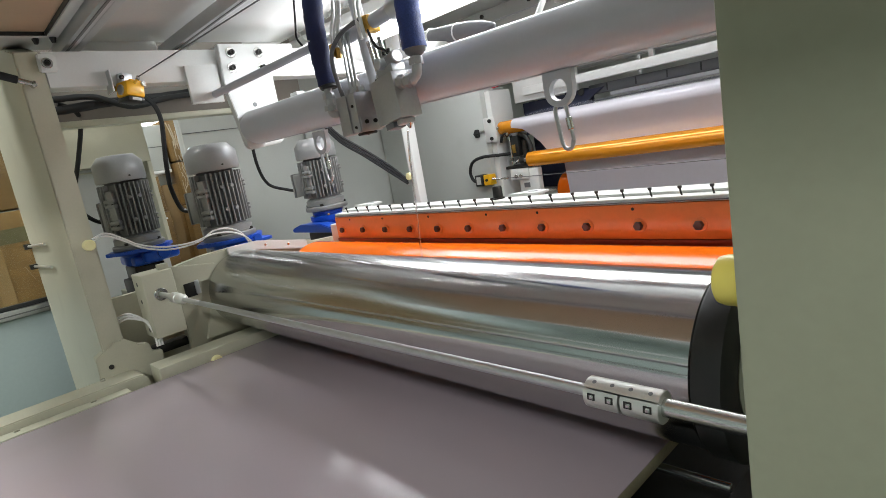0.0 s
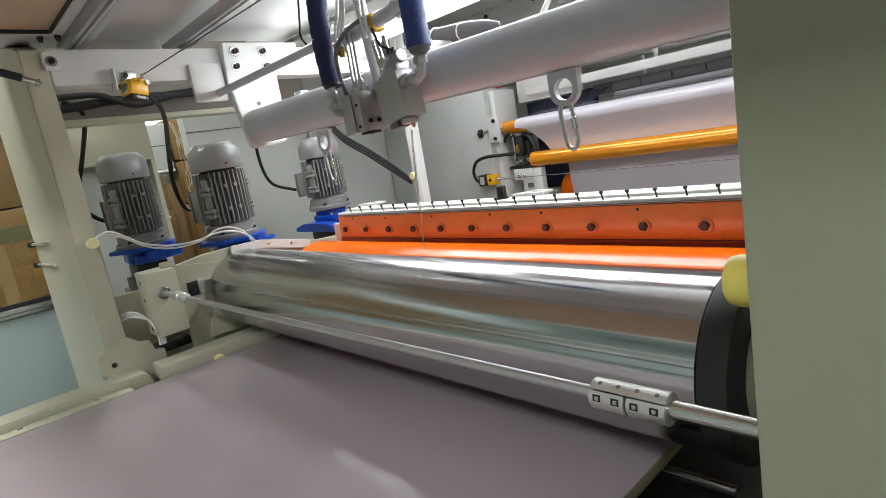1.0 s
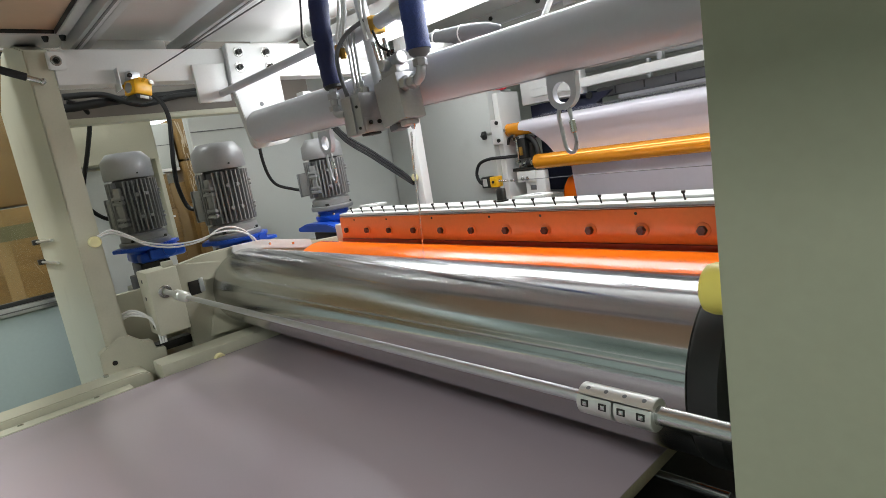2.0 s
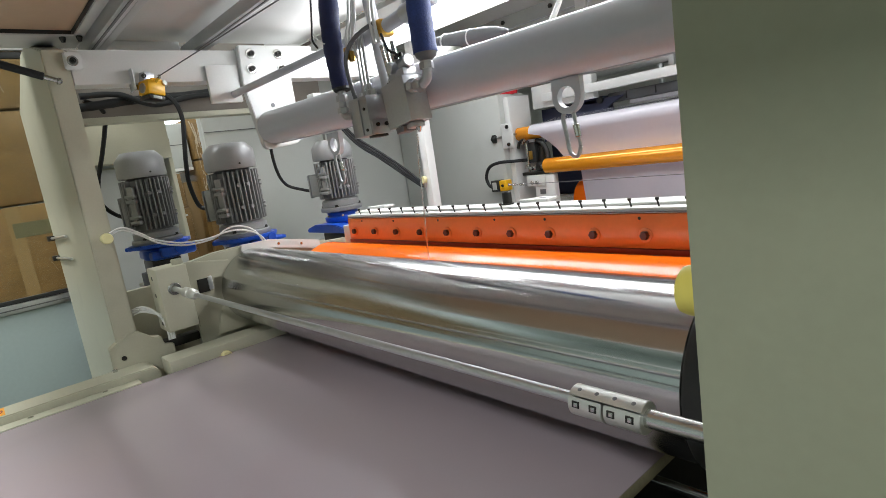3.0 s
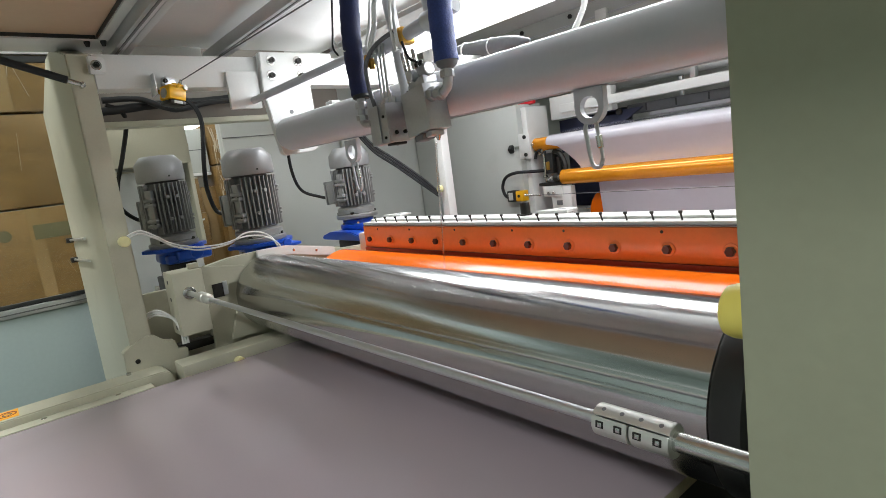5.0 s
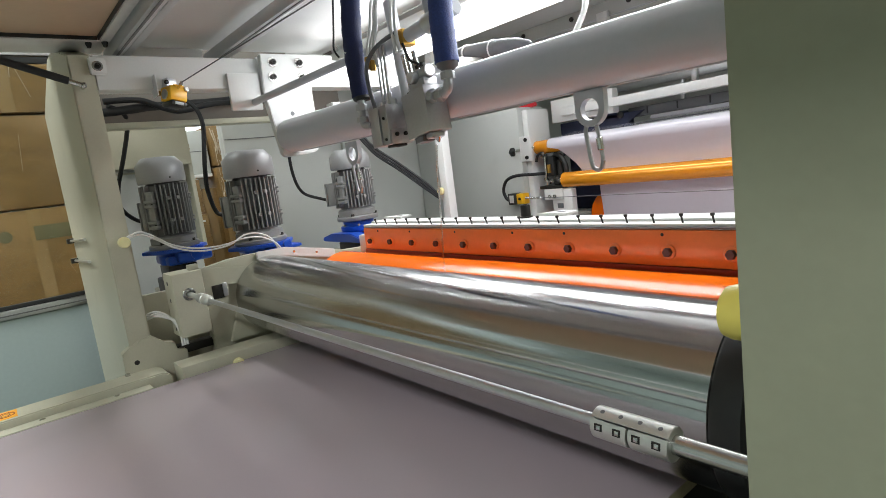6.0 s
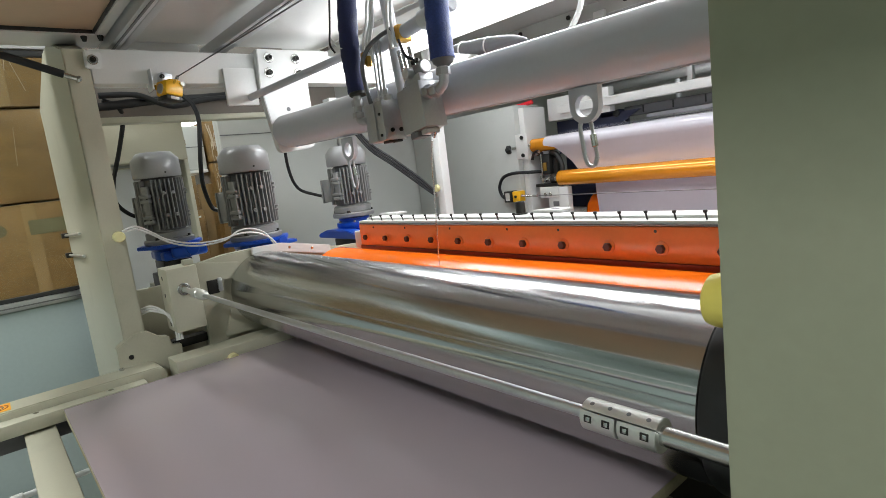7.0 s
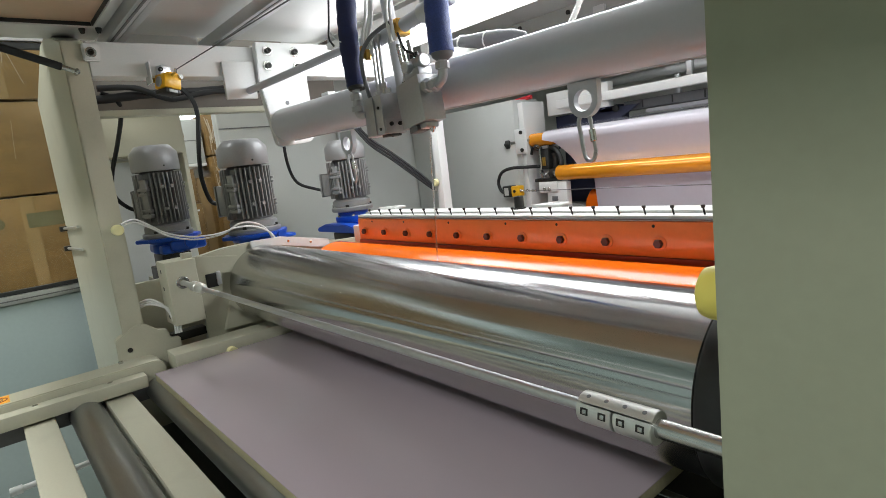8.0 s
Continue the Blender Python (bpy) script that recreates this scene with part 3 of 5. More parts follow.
def top_cover():
    """Guard door overhead: white sheets in aluminium profiles, a tan board in the first frame."""
    c = thing("top_guard", (0.4, -0.1, 1.78), "overhead white guard door with aluminium profiles", "guard door")
    for k, y in enumerate((-0.212, 0.038)):
        pr = part("profile", box(-0.30, 1.9, y - 0.012, y + 0.012, 1.752, 1.782, 0.002), ALU, c, "aluminium slot profile")
        part("groove", box(-0.30, 1.9, y - 0.003, y + 0.003, 1.7505, 1.7535, 0.0005), DARKGREY, pr)
        part("profile", box(-0.30, 1.9, y + 0.016, y + 0.034, 1.756, 1.786, 0.002), ALU, c)
    part("cover_sheet", box(-0.33, 1.9, -0.226, 0.055, 1.80, 1.806, 0.001), WHITE, c)
    part("edge_strip", box(-0.33, -0.315, -0.17, 0.03, 1.755, 1.80, 0.002), WHITE, c)
    part("cover_sheet", box(-0.33, 1.9, 0.056, 0.42, 1.80, 1.806, 0.001), WHITE, c)
    part("cover_sheet", box(-0.42, 1.9, -0.81, -0.228, 1.806, 1.812, 0.001), WHITE, c)
    part("frame_bar", box(-0.30, -0.176, -0.81, -0.228, 1.775, 1.804, 0.002), WHITE, c)
    part("frame_bar", box(-0.175, 1.9, -0.81, -0.786, 1.775, 1.804, 0.002), WHITE, c)
    part("frame_bar", box(-0.175, 1.9, -0.250, -0.228, 1.775, 1.804, 0.002), WHITE, c)
    part("gasket", box(-0.175, 1.9, -0.2535, -0.2505, 1.778, 1.803, 0.001), RUBBERBLACK, c)
    part("gasket", box(-0.1755, -0.1725, -0.785, -0.254, 1.778, 1.803, 0.001), RUBBERBLACK, c)
    part("tan_board", box(-0.172, 1.9, -0.785, -0.254, 1.786, 1.804, 0.001), TAN, c, "tan board panel in a black gasket")
    for x, y in ((-0.188, -0.272), (-0.176, -0.240)):
        part("bumper", spin([(0, 0), (0, 0.004), (0.009, 0.007), (0.012, 0.007), (0.012, 0)], (x, y, 1.763), (0, 0, 1), 16), RUBBERBLACK, c, "black rubber bumper")
    s = thing("gas_strut", (-0.15, -0.45, 1.66), "black gas strut with a steel ball end", "gas strut")
    part("cylinder", rod((SIDE_X + 0.03, -0.66, 1.80), (SIDE_X + 0.03, -0.335, 1.677), 0.0085, 20), CABLEBLACK, s)
    part("piston", rod((SIDE_X + 0.03, -0.336, 1.677), (SIDE_X + 0.03, -0.312, 1.668), 0.0055, 16), STEEL, s)
    part("ball_end", spin([(0, 0), (0.001, 0.004), (0.004, 0.0075), (0.008, 0.0075), (0.012, 0.004), (0.013, 0)], (SIDE_X + 0.03, -0.314, 1.669), (0, 1, -0.35), 16), STEEL, s)
    part("stud", rod((SIDE_X + 0.004, -0.307, 1.667), (SIDE_X + 0.03, -0.307, 1.667), 0.005, 12), STEEL, s)


def strip_lamp(x0, x1, y, z, w, label):
    l = thing("strip_lamp", ((x0 + x1) / 2, y, z), label, "lamp", "machine lamps")
    part("housing", box(x0, x1, y - w - 0.005, y + w + 0.005, z + 0.03, z + 0.06, 0.005), WHITE, l)
    part("diffuser", box(x0 + 0.01, x1 - 0.01, y - w, y + w, z + 0.012, z + 0.029, 0.006), LAMPGLOW, l, "glowing white lamp diffuser")
    return l


def roof():
    r = thing("machine_roof", (0.3, 1.2, 1.9), "white sheet roof over the lamps", "roof panel", kind="structure")
    part("roof_sheet", box(-0.97, 1.9, 0.43, 2.6, 1.93, 1.94, 0.002), WHITE, r)
    part("front_fold", box(-0.97, 1.9, 0.425, 0.43, 1.80, 1.94, 0.001), WHITE, r)
    part("back_sheet", box(-0.97, 1.9, 2.59, 2.60, 0.6, 1.93, 0.002), WHITE, r)
    for hx in (-0.25, 1.3):
        part("lamp_hanger", rod((hx, 0.52, 1.785), (hx, 0.52, 1.93), 0.006, 10), STEEL, r)
    strip_lamp(-0.36, 1.45, 0.52, 1.725, 0.10, "bright white strip lamp over the rollers")
    # Rear lamp is added out of sight to brighten the film and column.
    strip_lamp(-0.50, 1.10, 1.00, 1.87, 0.05, "unseen white strip lamp added over the rear station")
    hd = thing("rear_header", (0.4, 1.46, 1.79), "light grey bolted header beam behind the lamp", "beam")
    part("web", box(-0.93, 1.9, 1.45, 1.465, 1.79, 1.93, 0.002), SHEETGREY, hd)
    part("seam_strip", box(-0.93, 1.9, 1.444, 1.4495, 1.868, 1.874, 0.001), TUBEPAINT, hd)
    part("lower_flange", box(-0.93, 1.9, 1.41, 1.4495, 1.79, 1.798, 0.001), SHEETGREY, hd)
    for bx in (-0.60, -0.338, -0.077, 0.184, 0.445, 0.706):
        part("bolt", hex_bolt((bx, 1.4495, 1.905), (0, -1, 0), 0.010, 0.008), DARKSTEEL, hd)
    part("clip", box(0.05, 0.10, 1.43, 1.4495, 1.85, 1.89, 0.003), WHITE, hd)
    b = thing("cable_bundle", (0.2, 0.55, 1.66), "grey wrapped cable bundle beside the lamp", "cables")
    part("wrap", spin([(0, 0), (0.004, 0.006), (0.03, 0.012), (0.08, 0.017), (0.14, 0.0185), (0.19, 0.018), (0.23, 0.014), (0.26, 0.006), (0.265, 0)], (0.345, 0.36, 1.636), (0.25, 0, -0.030), 24), DARKGREY, b)
    for u in (0.42, 0.50):
        part("tie", ring((u, 0.36, 1.636 - 0.12 * (u - 0.345)), (u + 0.004, 0.36, 1.6355 - 0.12 * (u - 0.345)), 0.0195, 0.015), PVCWHITE, b)
    part("saddle", box(0.385, 0.475, 0.262, 0.372, 1.575, 1.606, 0.003), WHITE, b)
    solo("air_hose", cable([(0.68, 0.40, 1.60), (0.70, 0.42, 1.66), (0.66, 0.44, 1.72), (0.60, 0.45, 1.76), (0.52, 0.46, 1.798)], 0.006, 10), PVCWHITE, "grey plastic air hose looping over the tube", "hose")


# ---- drives ----
def motor(x, y, z0, z1, r, turn, label, gear_drop, front, broad=True):
    """A vertical geared motor: fan cowl, finned body, terminal box, blue gearbox."""
    h = z1 - z0
    m = thing("gear_motor", (x, y, z0 - gear_drop), label, "motor", "roller drive motors")
    zc = z1 - 0.29 * h
    part("fan_cowl", spin([(0, r * 0.90), (0, r * 1.0), (0.006, r * 1.04), (z1 - zc - 0.024, r * 1.02), (z1 - zc - 0.002, r * 0.76), (z1 - zc, r * 0.73), (z1 - zc, r * 0.30), (z1 - zc - 0.002, 0)], (x, y, zc), (0, 0, 1), 48), COWLGREY, m, "smooth grey fan cowl")
    # Dark grey here puts shade into the gaps between the fins.
    part("shaded_stator", rod((x, y, z0 + 0.012), (x, y, zc), r * 0.80, 40), DARKGREY, m)
    part("end_shield", spin([(0, 0), (0, r * 0.7), (0.004, r * 0.98), (0.022, r * 0.98), (0.028, r * 0.86), (0.028, 0)], (x, y, z0), (0, 0, 1), 40), MOTORGREY, m)
    fh = zc - z0 - 0.04
    first = part("cooling_fin", box(x + r * 0.78, x + r * 1.04, y - 0.0017, y + 0.0017, z0 + 0.034, z0 + 0.034 + fh, 0.0007, seg=1), MOTORGREY, m)
    o = ORIGIN[m]
    pivot = Matrix.Translation(Vector((x, y, 0)) - Vector((o.x, o.y, 0)))
    for k in range(1, 34):
        a = 360 * k / 34
        if abs((a - turn + 180) % 360 - 180) < 26 or abs((a - front + 36 + 180) % 360 - 180) < 9:
            continue
        piece("cooling_fin", first, pivot @ Matrix.Rotation(radians(a), 4, "Z") @ pivot.inverted(), m)
    # cast bosses on the fins, lugs at the side, and the pad with its drilled ears
    for a in (8, 31):
        for q in (0.30, 0.74):
            tt = Matrix.Translation((x, y, z0 + 0.03 + fh * q)) @ Matrix.Rotation(radians(front + a), 4, "Z")
            part("boss", rod(tt @ Vector((r * 0.8, 0, 0)), tt @ Vector((r * 1.045, 0, 0)), 0.0058, 12), MOTORGREY, m)
    for q in (0.22, 0.30, 0.68, 0.76):
        tt = Matrix.Translation((x, y, z0 + 0.034 + fh * q)) @ Matrix.Rotation(radians(front + 74), 4, "Z")
        part("lug", box(r * 0.9, r * 1.13, -0.006, 0.006, -0.003, 0.003, 0.001, turn=tt), MOTORGREY, m)
    tt = Matrix.Translation((x, y, z0 + 0.034)) @ Matrix.Rotation(radians(front - 36), 4, "Z")
    pad = part("foot_pad", box(r * 0.86, r * 1.08, -0.012, 0.009, fh * 0.12, fh * 0.88, 0.002, turn=tt), MOTORGREY, m)
    for q in (0.14, 0.24, 0.56, 0.66):
        part("ear", box(r * 0.95, r * 1.20, -0.016, 0.016, fh * q, fh * q + 0.010, 0.002, turn=tt), MOTORGREY, pad)
    for q in (0.19, 0.61):
        part("ear_hole", rod(tt @ Vector((r * 1.07, 0.004, fh * q)), tt @ Vector((r * 1.086, 0.004, fh * q)), 0.005, 12), DARKSTEEL, pad)
    for a in (50, 140):
        tt = Matrix.Translation((x, y, zc + 0.014)) @ Matrix.Rotation(radians(front + a - 30), 4, "Z")
        part("cowl_screw", rod(tt @ Vector((r, 0, 0)), tt @ Vector((r * 1.07, 0, 0)), 0.0028, 10), DARKSTEEL, m)
    tt = Matrix.Translation((x, y, z0 + 0.045)) @ Matrix.Rotation(radians(turn), 4, "Z")
    tb = part("terminal_box", box(r * 0.7, r * 1.28, -0.042, 0.042, 0.0, fh * 0.62, 0.006, turn=tt), MOTORGREY, m, "cast grey terminal box")
    part("lid", box(r * 1.28, r * 1.34, -0.044, 0.044, -0.002, fh * 0.63, 0.004, turn=tt), MOTORGREY, tb)
    # gearbox
    zt = z0
    part("motor_flange", spin([(0, 0), (0, r * 1.06), (0.003, r * 1.09), (0.013, r * 1.09), (0.016, r * 1.05), (0.016, 0)], (x, y, zt - 0.014), (0, 0, 1), 40), MOTORGREY, m)
    if not broad:
        low = [(0, 0), (0, r * 0.55), (0.012, r * 0.62), (0.030, r * 0.66), (0.034, r * 0.90), (0.040, r * 0.95), (0.052, r * 0.95), (0.056, r * 0.80), (gear_drop - 0.018, r * 0.80), (gear_drop - 0.014, 0)]
        g = part("gearbox", spin(low, (x, y, zt - gear_drop), (0, 0, 1), 40), BLUE, m, "glossy blue gearbox housing")
        for a in (-60, 0, 60):
            bx, by = x + r * 0.80 * math.cos(radians(front + a)), y + r * 0.80 * math.sin(radians(front + a))
            part("gear_screw", rod((bx, by, zt - 0.030), (bx + 0.006 * math.cos(radians(front + a)), by + 0.006 * math.sin(radians(front + a)), zt - 0.030), 0.005, 12), STEEL, g)
    else:
        g = part("gearbox", spin([(0, 0), (0, r * 0.72), (0.006, r * 0.78), (gear_drop * 0.45, r * 0.78), (gear_drop * 0.55, r * 0.92), (gear_drop * 0.62, r * 1.04), (gear_drop - 0.016, r * 1.04), (gear_drop - 0.014, 0)], (x, y, zt - gear_drop), (0, 0, 1), 40), BLUE, m, "glossy blue gearbox housing")
    if broad:
        part("gear_flange", plate([(x + r * 1.30 * math.cos(radians(a)) * (1.0 if a % 90 else 1.12), y + r * 1.30 * math.sin(radians(a)) * (1.0 if a % 90 else 1.12)) for a in range(0, 360, 15)], "z", zt - 0.026, zt - 0.0145, 0.002), BLUE, g)
        part("gear_foot", box(x - 0.10, x + 0.07, y - 0.045, y + 0.045, zt - gear_drop - 0.002, zt - gear_drop + 0.028, 0.008), BLUE, g)
        part("gear_side", box(x - 0.03, x + r * 1.35, y - 0.02, y + r * 1.25, zt - gear_drop + 0.004, zt - 0.027, 0.010, seg=3), BLUE, g)
        part("gear_cover", rod((x + r * 1.35, y + r * 0.55, zt - gear_drop * 0.58), (x + r * 1.45, y + r * 0.55, zt - gear_drop * 0.58), gear_drop * 0.3, 28), BLUE, g)
    else:
        part("gear_foot", box(x - 0.10, x + 0.13, y - 0.05, y + 0.05, zt - gear_drop - 0.004, zt - gear_drop + 0.012, 0.005), BLUE, g)
    for a in (45, 135, 225, 315):
        bx, by = x + r * 0.95 * math.cos(radians(a)), y + r * 0.95 * math.sin(radians(a))
        part("flange_bolt", hex_bolt((bx, by, zt + 0.002), (0, 0, 1), 0.007, 0.008), DARKSTEEL, m)
    return m


def drives():
    motor(-0.645, -0.064, 1.247, 1.530, 0.071, 200, "grey finned motor on a blue gearbox near the post", 0.067, -14)
    motor(-0.352, 0.116, 1.236, 1.507, 0.073, 205, "grey finned motor with dark cowl on a blue gearbox", 0.044, -21)
    motor(-0.377, 0.492, 1.250, 1.485, 0.068, 215, "grey finned motor on a blue gearbox beside the orange bar", 0.086, -31, False)
    s = thing("drive_shelf", (-0.45, 0.2, 1.0), "cream steel bracket shelf under the drives", "shelf")
    part("shelf_plate", box(-0.80, -0.20, -0.12, 0.62, 1.070, 1.092, 0.003), CREAM, s)
    for x0, x1, y0, y1, z1 in ((-0.70, -0.585, -0.11, -0.02, 1.178), (-0.42, -0.29, 0.07, 0.165, 1.191), (-0.45, -0.30, 0.44, 0.545, 1.159)):
        pd = part("pedestal", box(x0, x1, y0, y1, 1.0925, z1, 0.004), DARKSTEEL, s, "black stepped motor pedestal")
        part("step", box(x0 + 0.02, x1 + 0.05, y0 - 0.02, y1 - 0.02, 1.0925, 1.0925 + (z1 - 1.0925) * 0.55, 0.004), DARKSTEEL, pd)
    part("shelf_leg", box(-0.78, -0.74, -0.12, 0.60, 0.0, 1.07, 0.003), CREAM, s)
    part("shelf_leg", box(-0.26, -0.22, -0.10, 0.60, 0.0, 1.07, 0.003), CREAM, s)
    b = thing("blue_drive_arm", (-0.30, 0.40, 1.15), "blue cast drive arm under the third motor", "drive arm")
    part("arm", plate([(-0.46, 1.172), (-0.20, 1.172), (-0.20, 1.186), (-0.26, 1.20), (-0.40, 1.20), (-0.46, 1.185)], "y", 0.385, 0.43, 0.003), BLUE, b)
    # motor cables
    solo("motor_cable", cable([(-0.76, -0.09, 1.325), (-0.80, -0.13, 1.335), (-0.775, -0.175, 1.385), (-0.73, -0.178, 1.45), (-0.69, -0.150, 1.55), (-0.63, -0.135, 1.635), (-0.585, -0.15, 1.67), (-0.575, -0.19, 1.69)], 0.0068, 12), CABLEBLACK, "thick black motor cable hanging from the channel", "cable", "motor cables")
    solo("motor_cable", cable([(-0.455, 0.07, 1.32), (-0.495, 0.045, 1.330), (-0.49, 0.027, 1.40), (-0.47, 0.024, 1.465), (-0.46, 0.030, 1.53), (-0.46, 0.040, 1.605), (-0.47, 0.033, 1.655), (-0.49, 0.01, 1.69)], 0.0068, 12), CABLEBLACK, "thick black motor cable hanging from the channel", "cable", "motor cables")
    solo("motor_cable", cable([(-0.465, 0.44, 1.315), (-0.50, 0.42, 1.325), (-0.52, 0.365, 1.355), (-0.49, 0.325, 1.42), (-0.44, 0.30, 1.52), (-0.40, 0.30, 1.62), (-0.38, 0.30, 1.68)], 0.0055, 12), CABLEBLACK, "black motor cable curving up to the beam", "cable", "motor cables")
    for gp, gd in (((-0.758, -0.09, 1.325), (1, 0.25, 0)), ((-0.468, 0.064, 1.322), (1, 0.4, 0)), ((-0.478, 0.436, 1.318), (1, 0.5, 0))):
        solo("cable_gland", hex_bolt(gp, gd, 0.0115, 0.022), DARKGREY, "grey nylon cable gland at the motor", "gland", "motor cable glands")
    solo("cable_run", cable([(-0.575, -0.26, 1.665), (-0.575, -0.18, 1.672), (-0.575, -0.05, 1.685), (-0.575, 0.08, 1.69), (-0.575, 0.22, 1.70), (-0.575, 0.40, 1.71)], 0.013, 12, wobble=0.05), CABLEBLACK, "bundle of black cables along the channel", "cables")
    solo("cable_run", cable([(-0.56, -0.20, 1.70), (-0.555, -0.10, 1.70), (-0.555, 0.0, 1.665), (-0.555, 0.12, 1.685), (-0.555, 0.30, 1.69)], 0.009, 12, wobble=0.05), CABLEBLACK, "bundle of black cables along the channel", "cables")
    solo("air_line", cable([(-0.145, -0.285, 1.314), (-0.155, -0.253, 1.321), (-0.16, -0.218, 1.300), (-0.16, -0.188, 1.277), (-0.16, -0.138, 1.258), (-0.16, -0.089, 1.252), (-0.16, -0.051, 1.253), (-0.16, -0.003, 1.260), (-0.16, 0.044, 1.254), (-0.16, 0.082, 1.232), (-0.158, 0.099, 1.205)], 0.0024, 8), PVCWHITE, "clear white pneumatic line sagging from the knob", "air line", "air lines")
    solo("air_line", cable([(-0.15, -0.283, 1.310), (-0.157, -0.253, 1.314), (-0.166, -0.215, 1.293), (-0.166, -0.18, 1.267), (-0.166, -0.13, 1.249), (-0.166, -0.085, 1.245), (-0.166, -0.04, 1.250), (-0.166, 0.0, 1.268), (-0.166, 0.04, 1.266), (-0.166, 0.075, 1.244), (-0.162, 0.092, 1.205)], 0.0024, 8), PVCWHITE, "clear white pneumatic line sagging from the knob", "air line", "air lines")
    for k in range(3):
        d = 0.006 * k
        solo("air_line", cable([(-0.19, -0.275, 1.11 - d), (-0.18, -0.25, 1.115 - d), (-0.165, -0.225 + d, 1.095 - d), (-0.15, -0.212 + d, 1.06), (-0.145, -0.212 + d, 1.02)], 0.003, 8), PVCWHITE, "thin white pneumatic lines by the bearing block", "air line", "air lines")


def pull_switch(name_label, p, s, wire_end, cord):
    """A yellow pull-wire safety switch: bracket, housing, chain eye, cord."""
    x, y, z = p
    w = thing("pull_switch", p, name_label, "safety switch", "pull-wire switches")
    tt = Matrix.Translation(p) @ pose(0, 0, 0, -10, 0, 16)
    part("bracket", box(x - 0.05 * s, x - 0.045 * s, y - 0.045 * s, y + 0.03 * s, z + 0.01 * s, z + 0.07 * s, 0.001), STEEL, w)
    part("bracket_fold", box(x - 0.05 * s, x + 0.012 * s, y - 0.049 * s, y - 0.045 * s, z + 0.002 * s, z + 0.066 * s, 0.001), ALU, w)
    part("clamp", box(-0.045 * s, 0.0, -0.022 * s, 0.012 * s, 0.024 * s, 0.056 * s, 0.003, turn=tt), ALU, w)
    for dy in (-0.014, 0.022):
        part("bracket_screw", cap_bolt((x - 0.002 * s if dy < 0 else x - 0.045 * s, y + dy * s, z + 0.044 * s), (1, 0, 0), 0.007 * s, 0.008 * s), DARKSTEEL, w, "dark socket screw")
    hs = part("housing", box(-0.03 * s, 0.03 * s, -0.028 * s, 0.030 * s, -0.020 * s, 0.026 * s, 0.006 * s, turn=tt), SENSORYELLOW, w)
    part("shoulder", box(-0.022 * s, 0.022 * s, -0.010 * s, 0.026 * s, 0.024 * s, 0.034 * s, 0.004 * s, turn=tt), SENSORYELLOW, hs)
    part("base_cap", box(-0.028 * s, 0.032 * s, -0.026 * s, 0.026 * s, -0.036 * s, -0.021 * s, 0.004 * s, turn=tt), DARKSTEEL, w, "dark base cap")
    part("base_window", box(0.0315 * s, 0.0335 * s, -0.014 * s, 0.014 * s, -0.033 * s, -0.024 * s, 0.001 * s, turn=tt), LABELGREY, w, "pale window in the cap")
    part("side_cap", rod(tt @ Vector((0, -0.032 * s, 0)), tt @ Vector((0, -0.026 * s, 0)), 0.016 * s, 20), ALUBLOCK, w)
    part("wire_collar", rod(tt @ Vector((0.012 * s, 0.022 * s, 0.018 * s)), tt @ Vector((0.034 * s, 0.026 * s, 0.022 * s)), 0.009 * s, 16), STEEL, w)
    part("eye_rod", rod((x + 0.02 * s, y + 0.01 * s, z + 0.018 * s), (x + 0.055 * s, y + 0.012 * s, z + 0.028 * s), 0.004 * s, 12), STEEL, w)
    part("eye", cable([(x + 0.055 * s + 0.008 * s * (1 - math.cos(a)), y + 0.012 * s, z + 0.028 * s + 0.006 * s * math.sin(a)) for a in np.linspace(0, 6.2, 10)], 0.0022 * s, 8, steps=3), STEEL, w)
    solo("pull_wire", rod((x + 0.07 * s, y + 0.012 * s, z + 0.03 * s), wire_end, cord, 8), DARKGREY, "thin safety pull wire across the machine", "wire", "pull wires")


